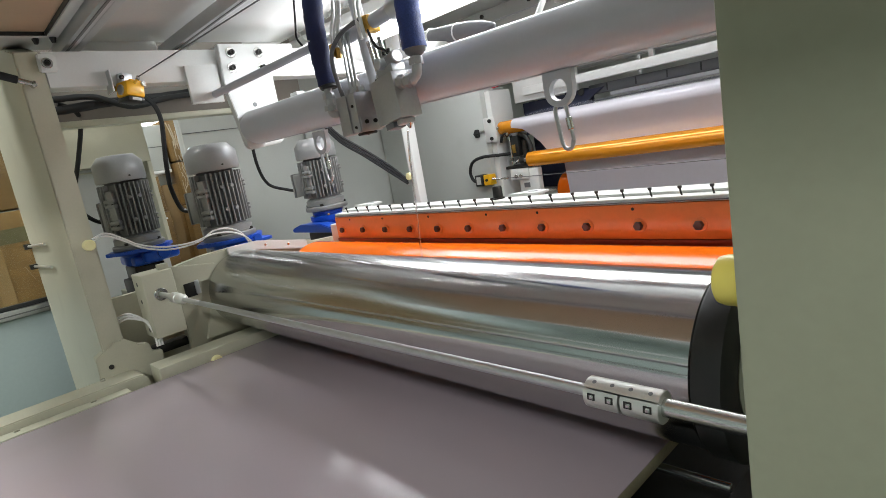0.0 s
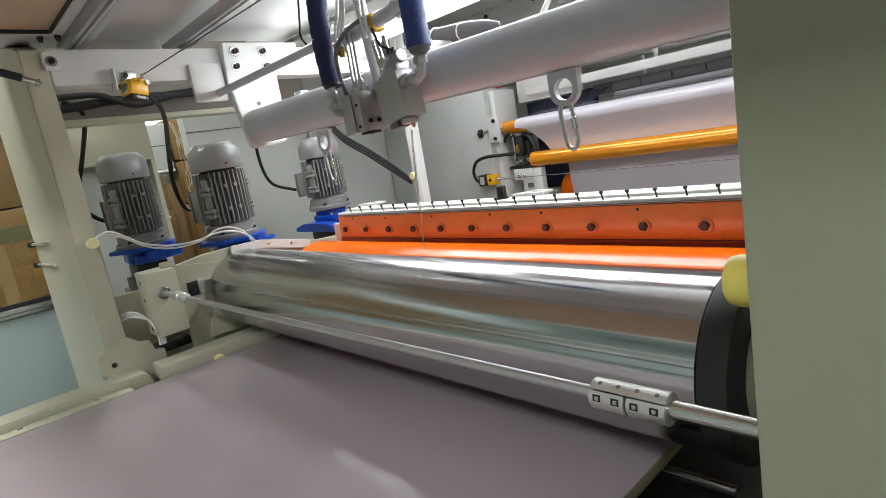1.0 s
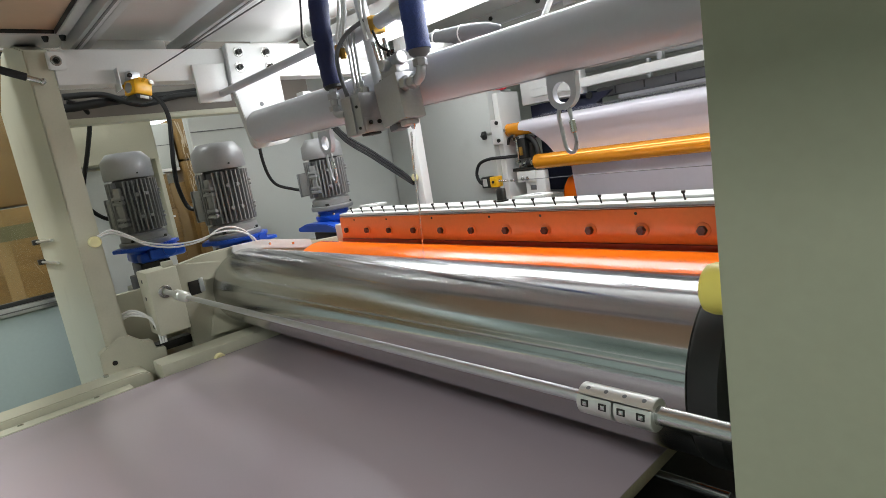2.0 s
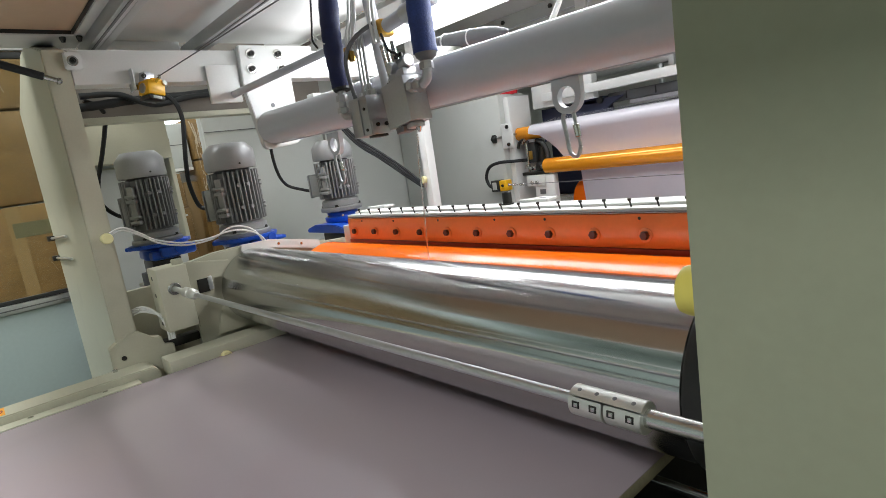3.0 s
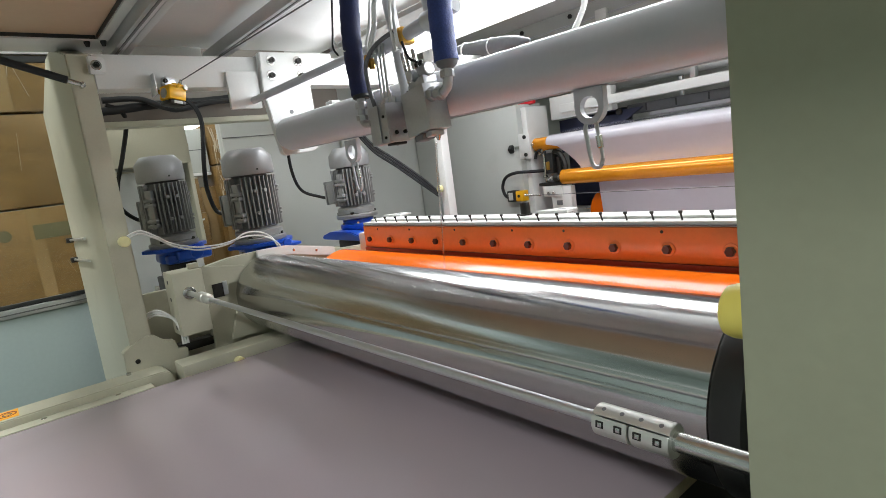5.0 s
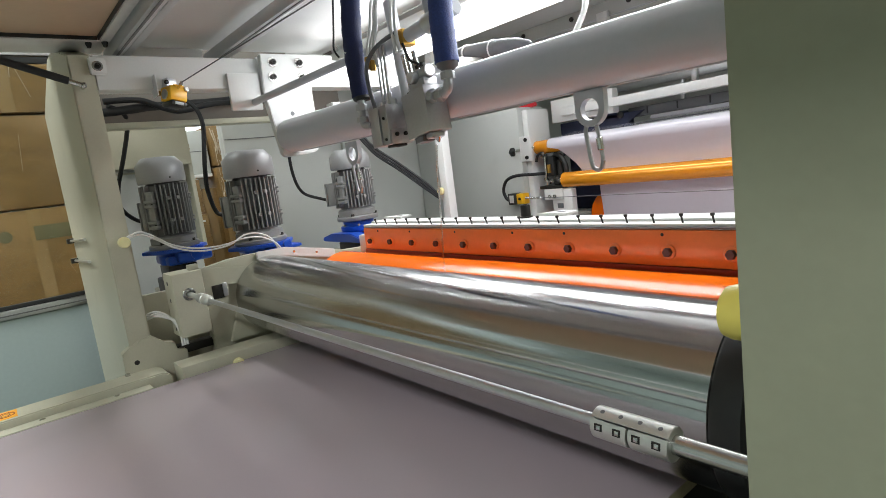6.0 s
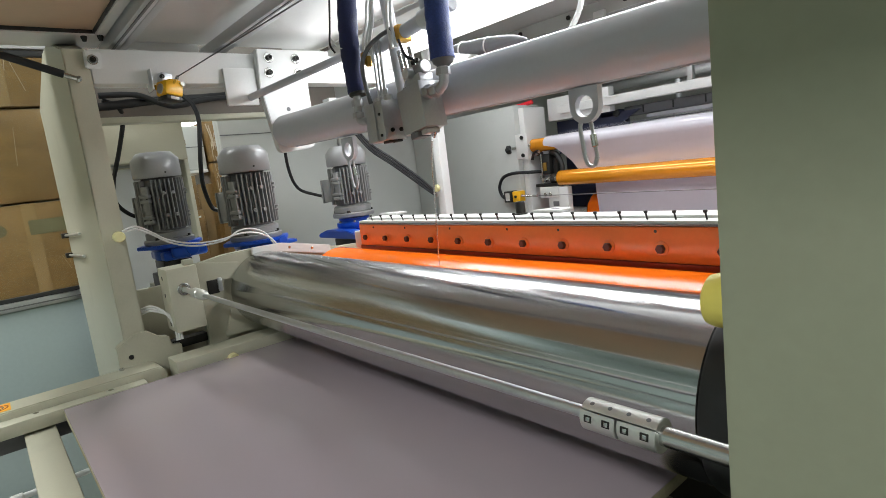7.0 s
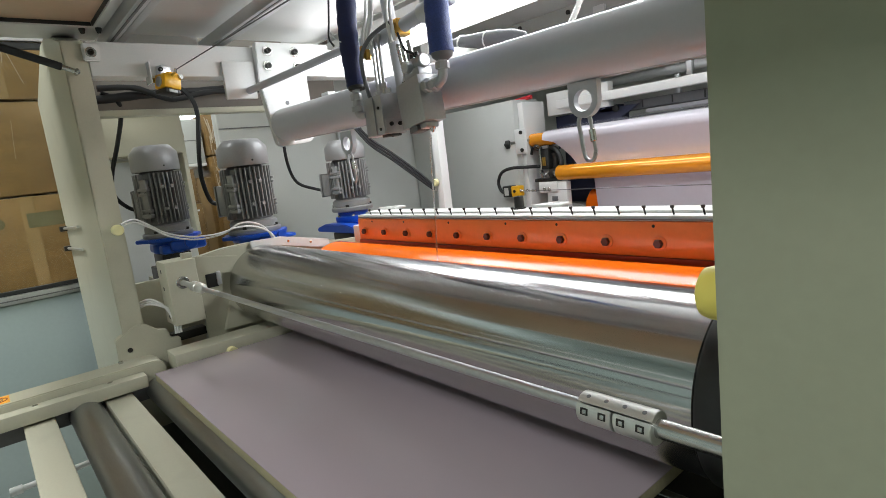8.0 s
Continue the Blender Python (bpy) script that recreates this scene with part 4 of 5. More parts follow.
# ---- rollers ----
def rollers():
    c = thing("chrome_roller", (0.486, CH_Y, CH_Z), "polished chrome metering roller mirroring its surroundings", "roller", "coating rollers")
    x0, x1 = -0.150, 1.122
    part("shell", spin([(0, CH_R * 0.7), (0, CH_R - 0.002), (0.002, CH_R), (x1 - x0 - 0.002, CH_R), (x1 - x0, CH_R - 0.002), (x1 - x0, CH_R * 0.7)], (x0, CH_Y, CH_Z), (1, 0, 0), 192), CHROME, c)
    part("end_disc", spin([(0, 0), (0, CH_R * 0.72), (0.006, CH_R * 0.72), (0.006, 0)], (x0 + 0.004, CH_Y, CH_Z), (1, 0, 0), 64), STEEL, c)
    part("journal", rod((x0 - 0.012, CH_Y, CH_Z), (x0 + 0.02, CH_Y, CH_Z), 0.03, 32), STEEL, c)
    fl = part("end_flange", spin([(0, 0), (0, CH_R + 0.001), (0.004, CH_R + 0.004), (0.030, CH_R + 0.004), (0.034, CH_R - 0.002), (0.034, 0.07), (0.030, 0.066), (0.030, 0)], (x1 + 0.0005, CH_Y, CH_Z), (1, 0, 0), 96), RUBBERBLACK, c, "black rubber end flange")
    part("hub", spin([(0, 0), (0, 0.062), (0.004, 0.066), (0.02, 0.064), (0.03, 0.045), (0.075, 0.043), (0.078, 0.04), (0.078, 0)], (x1 + 0.030, CH_Y, CH_Z), (1, 0, 0), 48), POSTPAINT, fl, "green-grey hub")
    for k in range(6):
        a = 2 * math.pi * k / 6
        part("hub_bolt", hex_bolt((x1 + 0.049, CH_Y + 0.054 * math.cos(a), CH_Z + 0.054 * math.sin(a)), (1, 0, 0), 0.006, 0.006), DARKSTEEL, fl)
    o = thing("coating_roller", (0.5, OR_Y, OR_Z), "glossy orange rubber coating roller wet with glue", "roller", "coating rollers")
    part("rubber_sleeve", spin([(0, 0.04), (0, OR_R - 0.006), (0.006, OR_R), (1.212, OR_R), (1.218, OR_R - 0.006), (1.218, 0.04)], (-0.105, OR_Y, OR_Z), (1, 0, 0), 160), ORANGERUBBER, o)
    part("journal", rod((-0.163, OR_Y, OR_Z), (1.16, OR_Y, OR_Z), 0.03, 32), STEEL, o)
    return c, o


def doctor_bar():
    b = thing("doctor_bar", (0.5, 0.33, 1.17), "orange anodised doctor bar bolted over the coating roller", "doctor bar")
    y = 0.300
    part("bar", box(-0.035, 1.14, y, y + 0.035, 1.176, 1.236, 0.0015), ORANGEBAR, b)
    part("blade", box(-0.035, 1.14, y - 0.003, y + 0.030, 1.1655, 1.1755, 0.001), REDBLADE, b, "dark red blade edge")
    part("end_block", box(-0.075, -0.036, y + 0.004, y + 0.06, 1.165, 1.215, 0.003), WHITE, b)
    top = part("top_plate", box(-0.035, 1.14, y + 0.002, y + 0.088, 1.2365, 1.246, 0.0015), WHITE, b, "white top plate")
    part("step_strip", box(-0.035, 1.14, y + 0.03, y + 0.086, 1.2462, 1.251, 0.001), WHITE, top)
    part("front_edge", box(-0.03, 1.14, y - 0.001, y + 0.002, 1.2385, 1.2405, 0.0003), DARKGREY, top)
    for x in (-0.01, 0.585):
        part("tab", plate([(x - 0.03, y + 0.08), (x + 0.055, y + 0.08), (x + 0.05, y + 0.125), (x + 0.005, y + 0.13)], "z", 1.2515, 1.257, 0.001), WHITE, top)
        part("tab_slot", plate([(x + 0.012, y + 0.098), (x + 0.032, y + 0.098), (x + 0.034, y + 0.108), (x + 0.014, y + 0.108)], "z", 1.2572, 1.2576, 0), DARKGREY, top)
    part("cap_nut", spin([(0, 0), (0, 0.0145), (0.003, 0.0145), (0.003, 0.011), (0.026, 0.0105), (0.028, 0.009), (0.028, 0.005), (0.018, 0.005), (0.018, 0)], (0.541, y + 0.064, 1.2512), (0, 0, 1), 24), DARKSTEEL, b, "black cap screw")
    for k in range(12):
        x = 0.1 * k
        h = part("clamp_bolt", hex_bolt((x, y - 0.003, 1.2), (0, -1, 0), 0.0078, 0.0075), BOLTBROWN, b, "dark red-brown hexagon bolt")
        part("washer", ring((x, y, 1.2), (x, y - 0.003, 1.2), 0.0125, 0.005), ORANGEBAR, h)
    for k in range(23):
        x = 0.02 + 0.05 * k
        if abs(x - 0.541) < 0.012:
            continue
        s = part("set_screw", rod((x, y + 0.013, 1.246), (x - 0.001, y + 0.010, 1.258), 0.0016, 10), DARKSTEEL, b)
        part("head", spin([(0, 0), (0, 0.0030), (0.0035, 0.0036), (0.0045, 0.0028), (0.0045, 0)], (x - 0.001, y + 0.010, 1.2575), (0, 0, 1), 14), DARKSTEEL, s)
    for x in (0.04, 0.19, 0.37, 0.555, 0.69, 0.89, 1.07):
        part("dowel", rod((x, y - 0.0008, 1.2285), (x, y + 0.004, 1.2285), 0.0028, 12), DARKSTEEL, b)


def bearing_block():
    k = thing("bearing_block", (-0.15, -0.17, 1.04), "cream painted bearing block with a round bush", "bearing block")
    part("block", box(-0.205, -0.122, -0.214, -0.140, 1.042, 1.205, 0.003), CREAM, k)
    part("bush", ring((-0.122, -0.18, 1.149), (-0.117, -0.18, 1.149), 0.016, 0.0085), STEEL, k, "steel bush")
    for z in (1.18, 1.135, 1.06):
        part("plug", rod((-0.17, -0.2145, z), (-0.17, -0.213, z), 0.0055, 14), DARKSTEEL, k)
    part("ear", box(-0.160, -0.14, -0.165, -0.14, 1.205, 1.219, 0.002), CREAM, k)
    part("cheek", plate([(-0.139, 1.205), (-0.02, 1.185), (0.0, 1.14), (-0.07, 1.145), (-0.075, 1.10), (-0.139, 1.05)], "x", -0.163, -0.152, 0.002), CREAM, k)
    part("cheek_slot", box(-0.1515, -0.149, -0.115, -0.085, 1.115, 1.152, 0.002), DARKSTEEL, k, "dark slot")
    part("slide", box(-0.1515, -0.146, -0.088, -0.076, 1.118, 1.155, 0.002), ALU, k)
    part("gusset", plate([(-0.09, 0.99), (0.03, 0.99), (0.03, 1.10), (-0.04, 1.115), (-0.065, 1.06)], "x", -0.160, -0.153, 0.002), CREAM, k)
    # the adjusting rod across the front, with its clamp coupling
    r = thing("adjusting_rod", (0.5, -0.18, 1.149), "bright steel adjusting rod across the front", "rod")
    part("thin_rod", rod((-0.118, -0.18, 1.149), (1.095, -0.18, 1.1555), 0.0055, 20), ALU, r)
    part("thick_rod", rod((1.150, -0.18, 1.1558), (1.75, -0.18, 1.159), 0.0078, 28), STEEL, r)
    part("spindle_neck", spin([(0, 0), (0, 0.0065), (0.085, 0.0070), (0.092, 0.0125), (0.124, 0.0128), (0.126, 0.0105), (0.130, 0.0105), (0.132, 0.0125), (0.152, 0.0120), (0.160, 0.0100), (0.165, 0.0055), (0.165, 0)], (-0.117, -0.18, 1.149), (1, 0, 0.0055), 24), SATIN, r)
    c = thing("clamp_coupling", (1.12, -0.18, 1.135), "satin aluminium clamp coupling with socket screws", "coupling")
    cx0, cx1, cr, cz, cy = 1.0885, 1.1565, 0.0137, 1.1557, -0.18

    def half(a0, a1, u0, u1):
        out = arc(cy, cz, cr, a0, a1, 16) + [(cy + 0.0066 * math.cos(radians(a)), cz + 0.0066 * math.sin(radians(a))) for a in np.linspace(a1, a0, 9)]
        return plate(out, "x", u0, u1, 0.0006)

    tilt = -38
    part("upper_half", half(tilt + 3, tilt + 177, cx0, cx1), SATIN, c)
    part("lower_half", half(tilt + 183, tilt + 357, cx0, (cx0 + cx1) / 2 - 0.001), SATIN, c)
    part("lower_half", half(tilt + 183, tilt + 357, (cx0 + cx1) / 2 + 0.001, cx1), SATIN, c)
    for i in range(4):
        x = cx0 + 0.0085 + 0.0170 * i
        a = radians(112)
        d = Vector((0, math.cos(a), math.sin(a)))
        p = Vector((x, cy, cz)) + d * (cr - 0.0016)
        part("set_screw", spin([(0, 0), (0, 0.0020), (0.0016, 0.0020), (0.0017, 0.0016), (0.0017, 0)], p, d, 14), DARKGREY, c)
        a = radians(171)
        d = Vector((0, math.cos(a), math.sin(a)))
        p = Vector((x, cy, cz)) + d * (cr - 0.002)
        tt = Matrix.Translation(p) @ d.to_track_quat("X", "Z").to_matrix().to_4x4()
        pk = part("screw_pocket", box(0.0, 0.0026, -0.0036, 0.0036, -0.003, 0.003, 0.0004, turn=tt), DARKSTEEL, c, "dark pocket of the clamp screw")
        part("screw_head", box(0.0004, 0.0032, -0.0015, 0.0025, -0.002, 0.002, 0.0006, turn=tt), STEEL, pk)


def conveyor():
    r = thing("side_rail", (-0.13, -0.9, 0.9), "cream painted conveyor side rail with a rounded end", "rail")
    part("rail_body", plate([(-2.2, 0.93), (-0.30, 0.93)] + arc(-0.285, 0.957, 0.026, -80, 90, 8) + [(-2.2, 0.983)], "x", -0.164, -0.086, 0.003), CREAM, r)
    part("sticker", box(-0.155, -0.099, -0.606, -0.563, 0.9831, 0.9836, 0), STICKER, r, "orange round-edged warning sticker")
    for q0, q1 in ((0.017, 0.014), (0.009, 0.0065)):
        part("sticker_ring", ring((-0.127, -0.583, 0.9837), (-0.127, -0.583, 0.9841), q0, q1), DARKGREY if q0 < 0.01 else REDBLADE, r)
    part("rail_bolt", hex_bolt((-0.150, -0.345, 0.983), (0, 0, 1), 0.006, 0.006), STEEL, r)
    s = thing("guide_strip", (-0.07, -0.9, 0.94), "cream guide strip screwed along the conveyor", "guide strip")
    part("strip", box(-0.085, -0.046, -2.2, -0.313, 0.938, 0.9665, 0.0015), CREAM, s)
    for k in range(9):
        part("countersunk_screw", rod((-0.074, -0.384 - 0.141 * k, 0.9655), (-0.074, -0.384 - 0.141 * k, 0.9671), 0.0058, 16), STEEL, s)
    g = thing("edge_rail", (-0.09, 0.0, 0.9), "cream square rail beside the board's edge", "rail")
    part("rail_body", box(-0.128, -0.052, -0.246, 0.62, 0.90, 0.990, 0.003), CREAM, g)
    part("guide_wheel", rod((-0.052, -0.115, 0.960), (-0.036, -0.115, 0.960), 0.0135, 28), PALEYELLOW, g, "pale yellow guide wheel")
    f = thing("roller_conveyor", (0.5, -0.6, 0), "cream steel conveyor frame with cross members", "conveyor frame")
    for y0, y1 in ((-0.553, -0.497), (-0.402, -0.347), (-0.80, -0.745)):
        part("cross_member", box(-0.086, 1.13, y0, y1, 0.865, 0.932, 0.004), CREAM, f)
    # First side beam is painted dark for the shade below the guide strip.
    part("side_beam", box(-0.164, -0.087, -2.2, -0.27, 0.895, 0.929, 0.003), DARKGREY, f)
    part("side_beam", box(1.10, 1.16, -2.2, 0.6, 0.80, 0.90, 0.003), RUBBERBLACK, f)
    for x in (-0.15, 1.11):
        for y in (-1.9, -0.40):
            part("leg", box(x, x + 0.05, y, y + 0.05, 0, 0.894 if x < 0 else 0.80, 0.003), CREAM, f)
    rr = []
    for y, z, rad in ((-0.440, 0.914, 0.0330), (-0.636, 0.914, 0.0330), (-0.286, 0.9165, 0.0300)):
        q = thing("conveyor_roller", (0.5, y, z), "bare steel conveyor roller between the cross members", "roller", "conveyor rollers")
        part("shell", rod((-0.080, y, z), (1.09, y, z), rad, 48), ROLLERSTEEL, q)
        part("axle", rod((-0.087, y, z), (1.10, y, z), 0.008, 16), DARKSTEEL, q)
        rr.append((q, y, z, rad))
    # Black sheets stand in for the deep shade under the rollers.
    t = thing("dark_gap_sheet", (0.5, -0.1, 0.80), "black sheet added for the dark gap under the coating rollers", "tray")
    part("gap_sheet_base", box(-0.45, 1.25, -0.346, 0.70, 0.78, 0.79, 0.002), RUBBERBLACK, t)
    part("gap_sheet_side", box(1.20, 1.25, -0.318, 0.70, 0.79, 0.86, 0.002), RUBBERBLACK, t)
    p = thing("pneumatic_pipe", (0.1, -0.45, 0.70), "white plastic pipe under the conveyor", "pipe")
    part("pipe", rod((-0.20, -0.585, 0.75), (-0.215, -0.20, 0.75), 0.0070, 16), PVCWHITE, p)
    part("end_cap", rod((-0.199, -0.605, 0.75), (-0.2, -0.580, 0.75), 0.0100, 20), PVCWHITE, p)
    for y in (-0.36, -0.26):
        part("stand", rod((-0.21, y, 0.0), (-0.21, y, 0.745), 0.006, 12), STEEL, p)
    n = thing("lower_side_panel", (-0.45, -0.6, 0), "grey-green panel below the conveyor", "panel", kind="structure")
    part("panel", box(-0.50, -0.48, -2.2, -0.34, 0.05, 0.88, 0.002), TEAL, n)
    a = thing("press_rod", (1.1, -0.1, 0.86), "bright steel rod end by the board's edge", "rod")
    part("bar", rod((0.985, 0.081, 0.903), (1.10, 0.083, 0.903), 0.0065, 20), STEEL, a)
    return rr


def board():
    b = thing("laminate_board", (0.4965, 0.0, 0.947), "mauve-grey laminated board travelling through the rollers", "board")
    part("top_face", box(-0.0425, 1.0355, -1.22, 1.22, 0.9638, 0.965, 0.0004), BOARD, b)
    part("core", box(-0.0425, 1.0355, -1.22, 1.22, 0.947, 0.9636, 0.0004), BOARDCORE, b, "khaki board core edge")
    return b


# ---- right-hand side ----
def right_side():
    p = thing("front_post", (1.6, -0.28, 0), "broad front post, shade painted into its grey-green colour", "machine frame")
    part("post_body", box(1.2675, 2.05, -0.326, -0.20, 0.0, 2.1, 0.004), POSTPAINT, p)
    part("knob", spin([(0, 0), (0, 0.0125), (0.012, 0.0125), (0.0155, 0.0115), (0.017, 0.009), (0.017, 0)], (1.2675, -0.297, 1.304), (-1, 0, 0), 40), YELLOW, p, "yellow plastic knob")
    s = thing("right_side_frame", (1.3, 0.2, 0), "dark machine side frame behind the post", "machine frame")
    part("plate", box(1.262, 1.30, -0.19, 1.0, 0.0, 1.75, 0.003), POSTPAINT, s)
    k = thing("lower_right_bracket", (1.19, -0.2, 0.86), "cream bracket foot beside the dark gap", "bracket")
    part("foot", plate([(1.165, 0.62), (1.262, 0.62), (1.262, 0.955), (1.235, 0.93)], "y", -0.30, -0.26, 0.002), CREAM, k)


# ---- glue head ----
def glue_head():
    y = 0.135
    h = thing("glue_dispenser", (0.45, y, 1.44), "machined aluminium twin glue head hanging on hoses", "glue head")
    # first block, leaning a little
    t1 = Matrix.Translation((0.402, y, 1.481)) @ pose(0, 0, 0, 0, -1, -6)
    a = part("block", box(-0.040, 0.036, -0.025, 0.028, -0.041, 0.038, 0.0015, turn=t1), ALUBLOCK, h)
    part("side_plate", box(-0.030, 0.008, -0.0285, -0.0255, -0.040, 0.034, 0.001, turn=t1), ALUBLOCK, a)
    part("lower_plate", box(0.0365, 0.040, -0.022, 0.022, -0.040, -0.012, 0.001, turn=t1), ALUBLOCK, a)
    for sy in (-0.010, 0.010):
        part("screw", cap_bolt(t1 @ Vector((0.040, sy, -0.022)), t1.to_3x3() @ Vector((1, 0, 0)), 0.0042, 0.004), DARKSTEEL, a)
    for sz in (-0.030, 0.012):
        part("screw", cap_bolt(t1 @ Vector((0.024, -0.025, sz)), t1.to_3x3() @ Vector((0, -1, 0)), 0.003, 0.003), DARKSTEEL, a)
    part("nozzle", spin([(0, 0), (0, 0.002), (0.003, 0.0035), (0.006, 0.005), (0.006, 0)], t1 @ Vector((0.022, 0.0, -0.047)), (0, 0, 1), 16), DARKSTEEL, a)
    part("foot", box(0.005, 0.034, -0.015, 0.015, -0.046, -0.0405, 0.001, turn=t1), DARKSTEEL, a)
    for sx in (-0.018, 0.004, 0.024):
        part("fitting", hex_bolt(t1 @ Vector((sx, 0, 0.038)), (0, 0, 1), 0.0085, 0.012), ALU, a)
    # second block
    t2 = Matrix.Translation((0.524, y, 1.489)) @ pose(0, 0, 0, 0, -7, -6)
    b = part("block", box(-0.041, 0.041, -0.024, 0.024, -0.043, 0.041, 0.0015, turn=t2), ALUBLOCK, h)
    part("foot", box(-0.022, 0.006, -0.022, 0.006, -0.055, -0.0435, 0.0015, turn=t2), DARKGREY, b)
    part("tail", box(0.010, 0.032, -0.018, 0.012, -0.054, -0.0435, 0.003, turn=t2), ALUBLOCK, b)
    part("nozzle", spin([(0, 0), (0, 0.002), (0.005, 0.0045), (0.010, 0.007), (0.010, 0)], t2 @ Vector((0.024, 0.0, -0.063)), (0, 0, 1), 16), STEEL, b)
    part("valve_body", rod(t2 @ Vector((-0.006, 0.0, 0.066)), t2 @ Vector((0.040, 0.0, 0.068)), 0.0125, 24), ALUBLOCK, b)
    part("valve_cap", rod(t2 @ Vector((0.006, -0.026, 0.064)), t2 @ Vector((0.006, -0.004, 0.064)), 0.011, 20), ALU, b)
    part("bridge", box(-0.020, 0.034, -0.014, 0.016, 0.041, 0.058, 0.002, turn=t2), ALUBLOCK, b)
    for sx in (-0.034, -0.024, 0.012, 0.028):
        part("screw", cap_bolt(t2 @ Vector((sx, -0.008, 0.041 if sx < 0 else 0.078)), (0, 0, 1), 0.0038, 0.007), DARKSTEEL, b)
    # elbow on the second block
    part("elbow", cable([(0.550, y - 0.014, 1.513), (0.575, y - 0.014, 1.511), (0.594, y - 0.014, 1.510), (0.610, y - 0.014, 1.518), (0.614, y - 0.014, 1.535), (0.614, y - 0.014, 1.552)], 0.0088, 14), ALUBLOCK, b, "steel elbow fitting")
    for q, d in (((0.564, y - 0.016, 1.512), (1, 0, -0.05)), ((0.614, y - 0.014, 1.533), (0, 0, 1)), ((0.584, y - 0.014, 1.5105), (1, 0, 0))):
        part("nut", hex_bolt(q, d, 0.0130, 0.013), ALUBLOCK, b)
    part("fitting", cable([(0.370, y - 0.02, 1.486), (0.342, y - 0.02, 1.490), (0.334, y - 0.02, 1.508), (0.335, y - 0.017, 1.548)], 0.0085, 12), ALUBLOCK, a)
    part("nut", hex_bolt((0.334, y - 0.02, 1.498), (0, 0, 1), 0.0120, 0.012), ALUBLOCK, a)
    part("nut", hex_bolt((0.335, y - 0.019, 1.522), (0, 0, 1), 0.0125, 0.014), ALUBLOCK, a)
    # clamps, valve stems, carrier
    for dx in (-0.004, 0.008, 0.020):
        part("feed_pipe", cable([(0.396 + dx, y, 1.524), (0.394 + dx, y, 1.56), (0.392 + dx, y + 0.002, 1.60), (0.390 + dx, y + 0.004, 1.64)], 0.0032, 8), ALU, h)
        part("union", hex_bolt((0.3955 + dx, y, 1.533), (0, 0, 1), 0.005, 0.012), ALU, h)
    part("brass_union", hex_bolt((0.374, y - 0.012, 1.600), (0, 0, 1), 0.0075, 0.024), BRASS, h, "brass hose union")
    part("brass_union", hex_bolt((0.388, y - 0.012, 1.594), (0, 0, 1), 0.0065, 0.020), BRASS, h)
    for dx in (-0.03, -0.018, 0.004):
        part("valve_stem", rod((0.520 + dx, y, 1.530), (0.500 + dx, y + 0.004, 1.606), 0.0042, 12), STEEL, h)
        part("stem_nut", hex_bolt((0.5205 + dx, y, 1.531), (0, 0, 1), 0.007, 0.010), ALU, h)
    part("support_pipe", rod((0.452, y + 0.02, 1.50), (0.428, y + 0.02, 1.72), 0.0125, 24), TUBEPAINT, h, "grey support pipe")
    part("cross_pipe", rod((0.36, y + 0.02, 1.632), (0.62, y + 0.02, 1.655), 0.0135, 24), TUBEPAINT, h)
    part("pipe_collar", rod((0.535, y + 0.02, 1.647), (0.575, y + 0.02, 1.651), 0.019, 24), ALU, h)
    part("riser", rod((0.555, y + 0.02, 1.65), (0.535, y + 0.02, 1.80), 0.014, 24), TUBEPAINT, h)
    part("pipe_clip", box(0.455, 0.478, y + 0.004, y + 0.036, 1.624, 1.656, 0.004), BRASS, h, "amber pipe clip")
    # hoses
    hs = thing("insulated_hose", (0.33, y, 1.55), "dark blue insulated glue hose", "hose", "glue hoses")
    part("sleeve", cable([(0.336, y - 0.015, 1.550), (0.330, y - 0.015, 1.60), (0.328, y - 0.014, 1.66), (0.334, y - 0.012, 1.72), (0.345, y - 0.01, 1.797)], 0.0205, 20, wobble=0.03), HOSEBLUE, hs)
    part("cuff", rod((0.337, y - 0.015, 1.543), (0.336, y - 0.015, 1.556), 0.0195, 20), RUBBERBLACK, hs)
    part("side_wire", cable([(0.300, y - 0.035, 1.64), (0.285, y - 0.035, 1.66), (0.284, y - 0.03, 1.69), (0.295, y - 0.03, 1.73), (0.31, y - 0.03, 1.79)], 0.0022, 8), CABLEBLACK, hs)
    part("stitch_cord", cable([(0.292, y - 0.034, 1.672), (0.305, y - 0.037, 1.658), (0.322, y - 0.037, 1.645), (0.335, y - 0.030, 1.640)], 0.0012, 6), PVCWHITE, hs)
    h2 = thing("insulated_hose", (0.64, y, 1.56), "blue insulated glue hose over the elbow fitting, lamplight painted into its colour", "hose", "glue hoses")
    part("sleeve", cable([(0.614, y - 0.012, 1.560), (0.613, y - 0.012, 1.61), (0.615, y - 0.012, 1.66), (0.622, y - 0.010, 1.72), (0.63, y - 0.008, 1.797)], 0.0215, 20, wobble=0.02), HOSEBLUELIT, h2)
    part("cuff", spin([(0, 0), (0, 0.010), (0.006, 0.018), (0.014, 0.020), (0.014, 0)], (0.614, y - 0.012, 1.547), (0, 0, 1), 20), DARKGREY, h2)
    # air tubes
    for k, (x0, x1) in enumerate(((0.372, 0.388), (0.384, 0.402), (0.397, 0.410), (0.466, 0.462), (0.478, 0.474))):
        top = 0.02 * (k % 3)
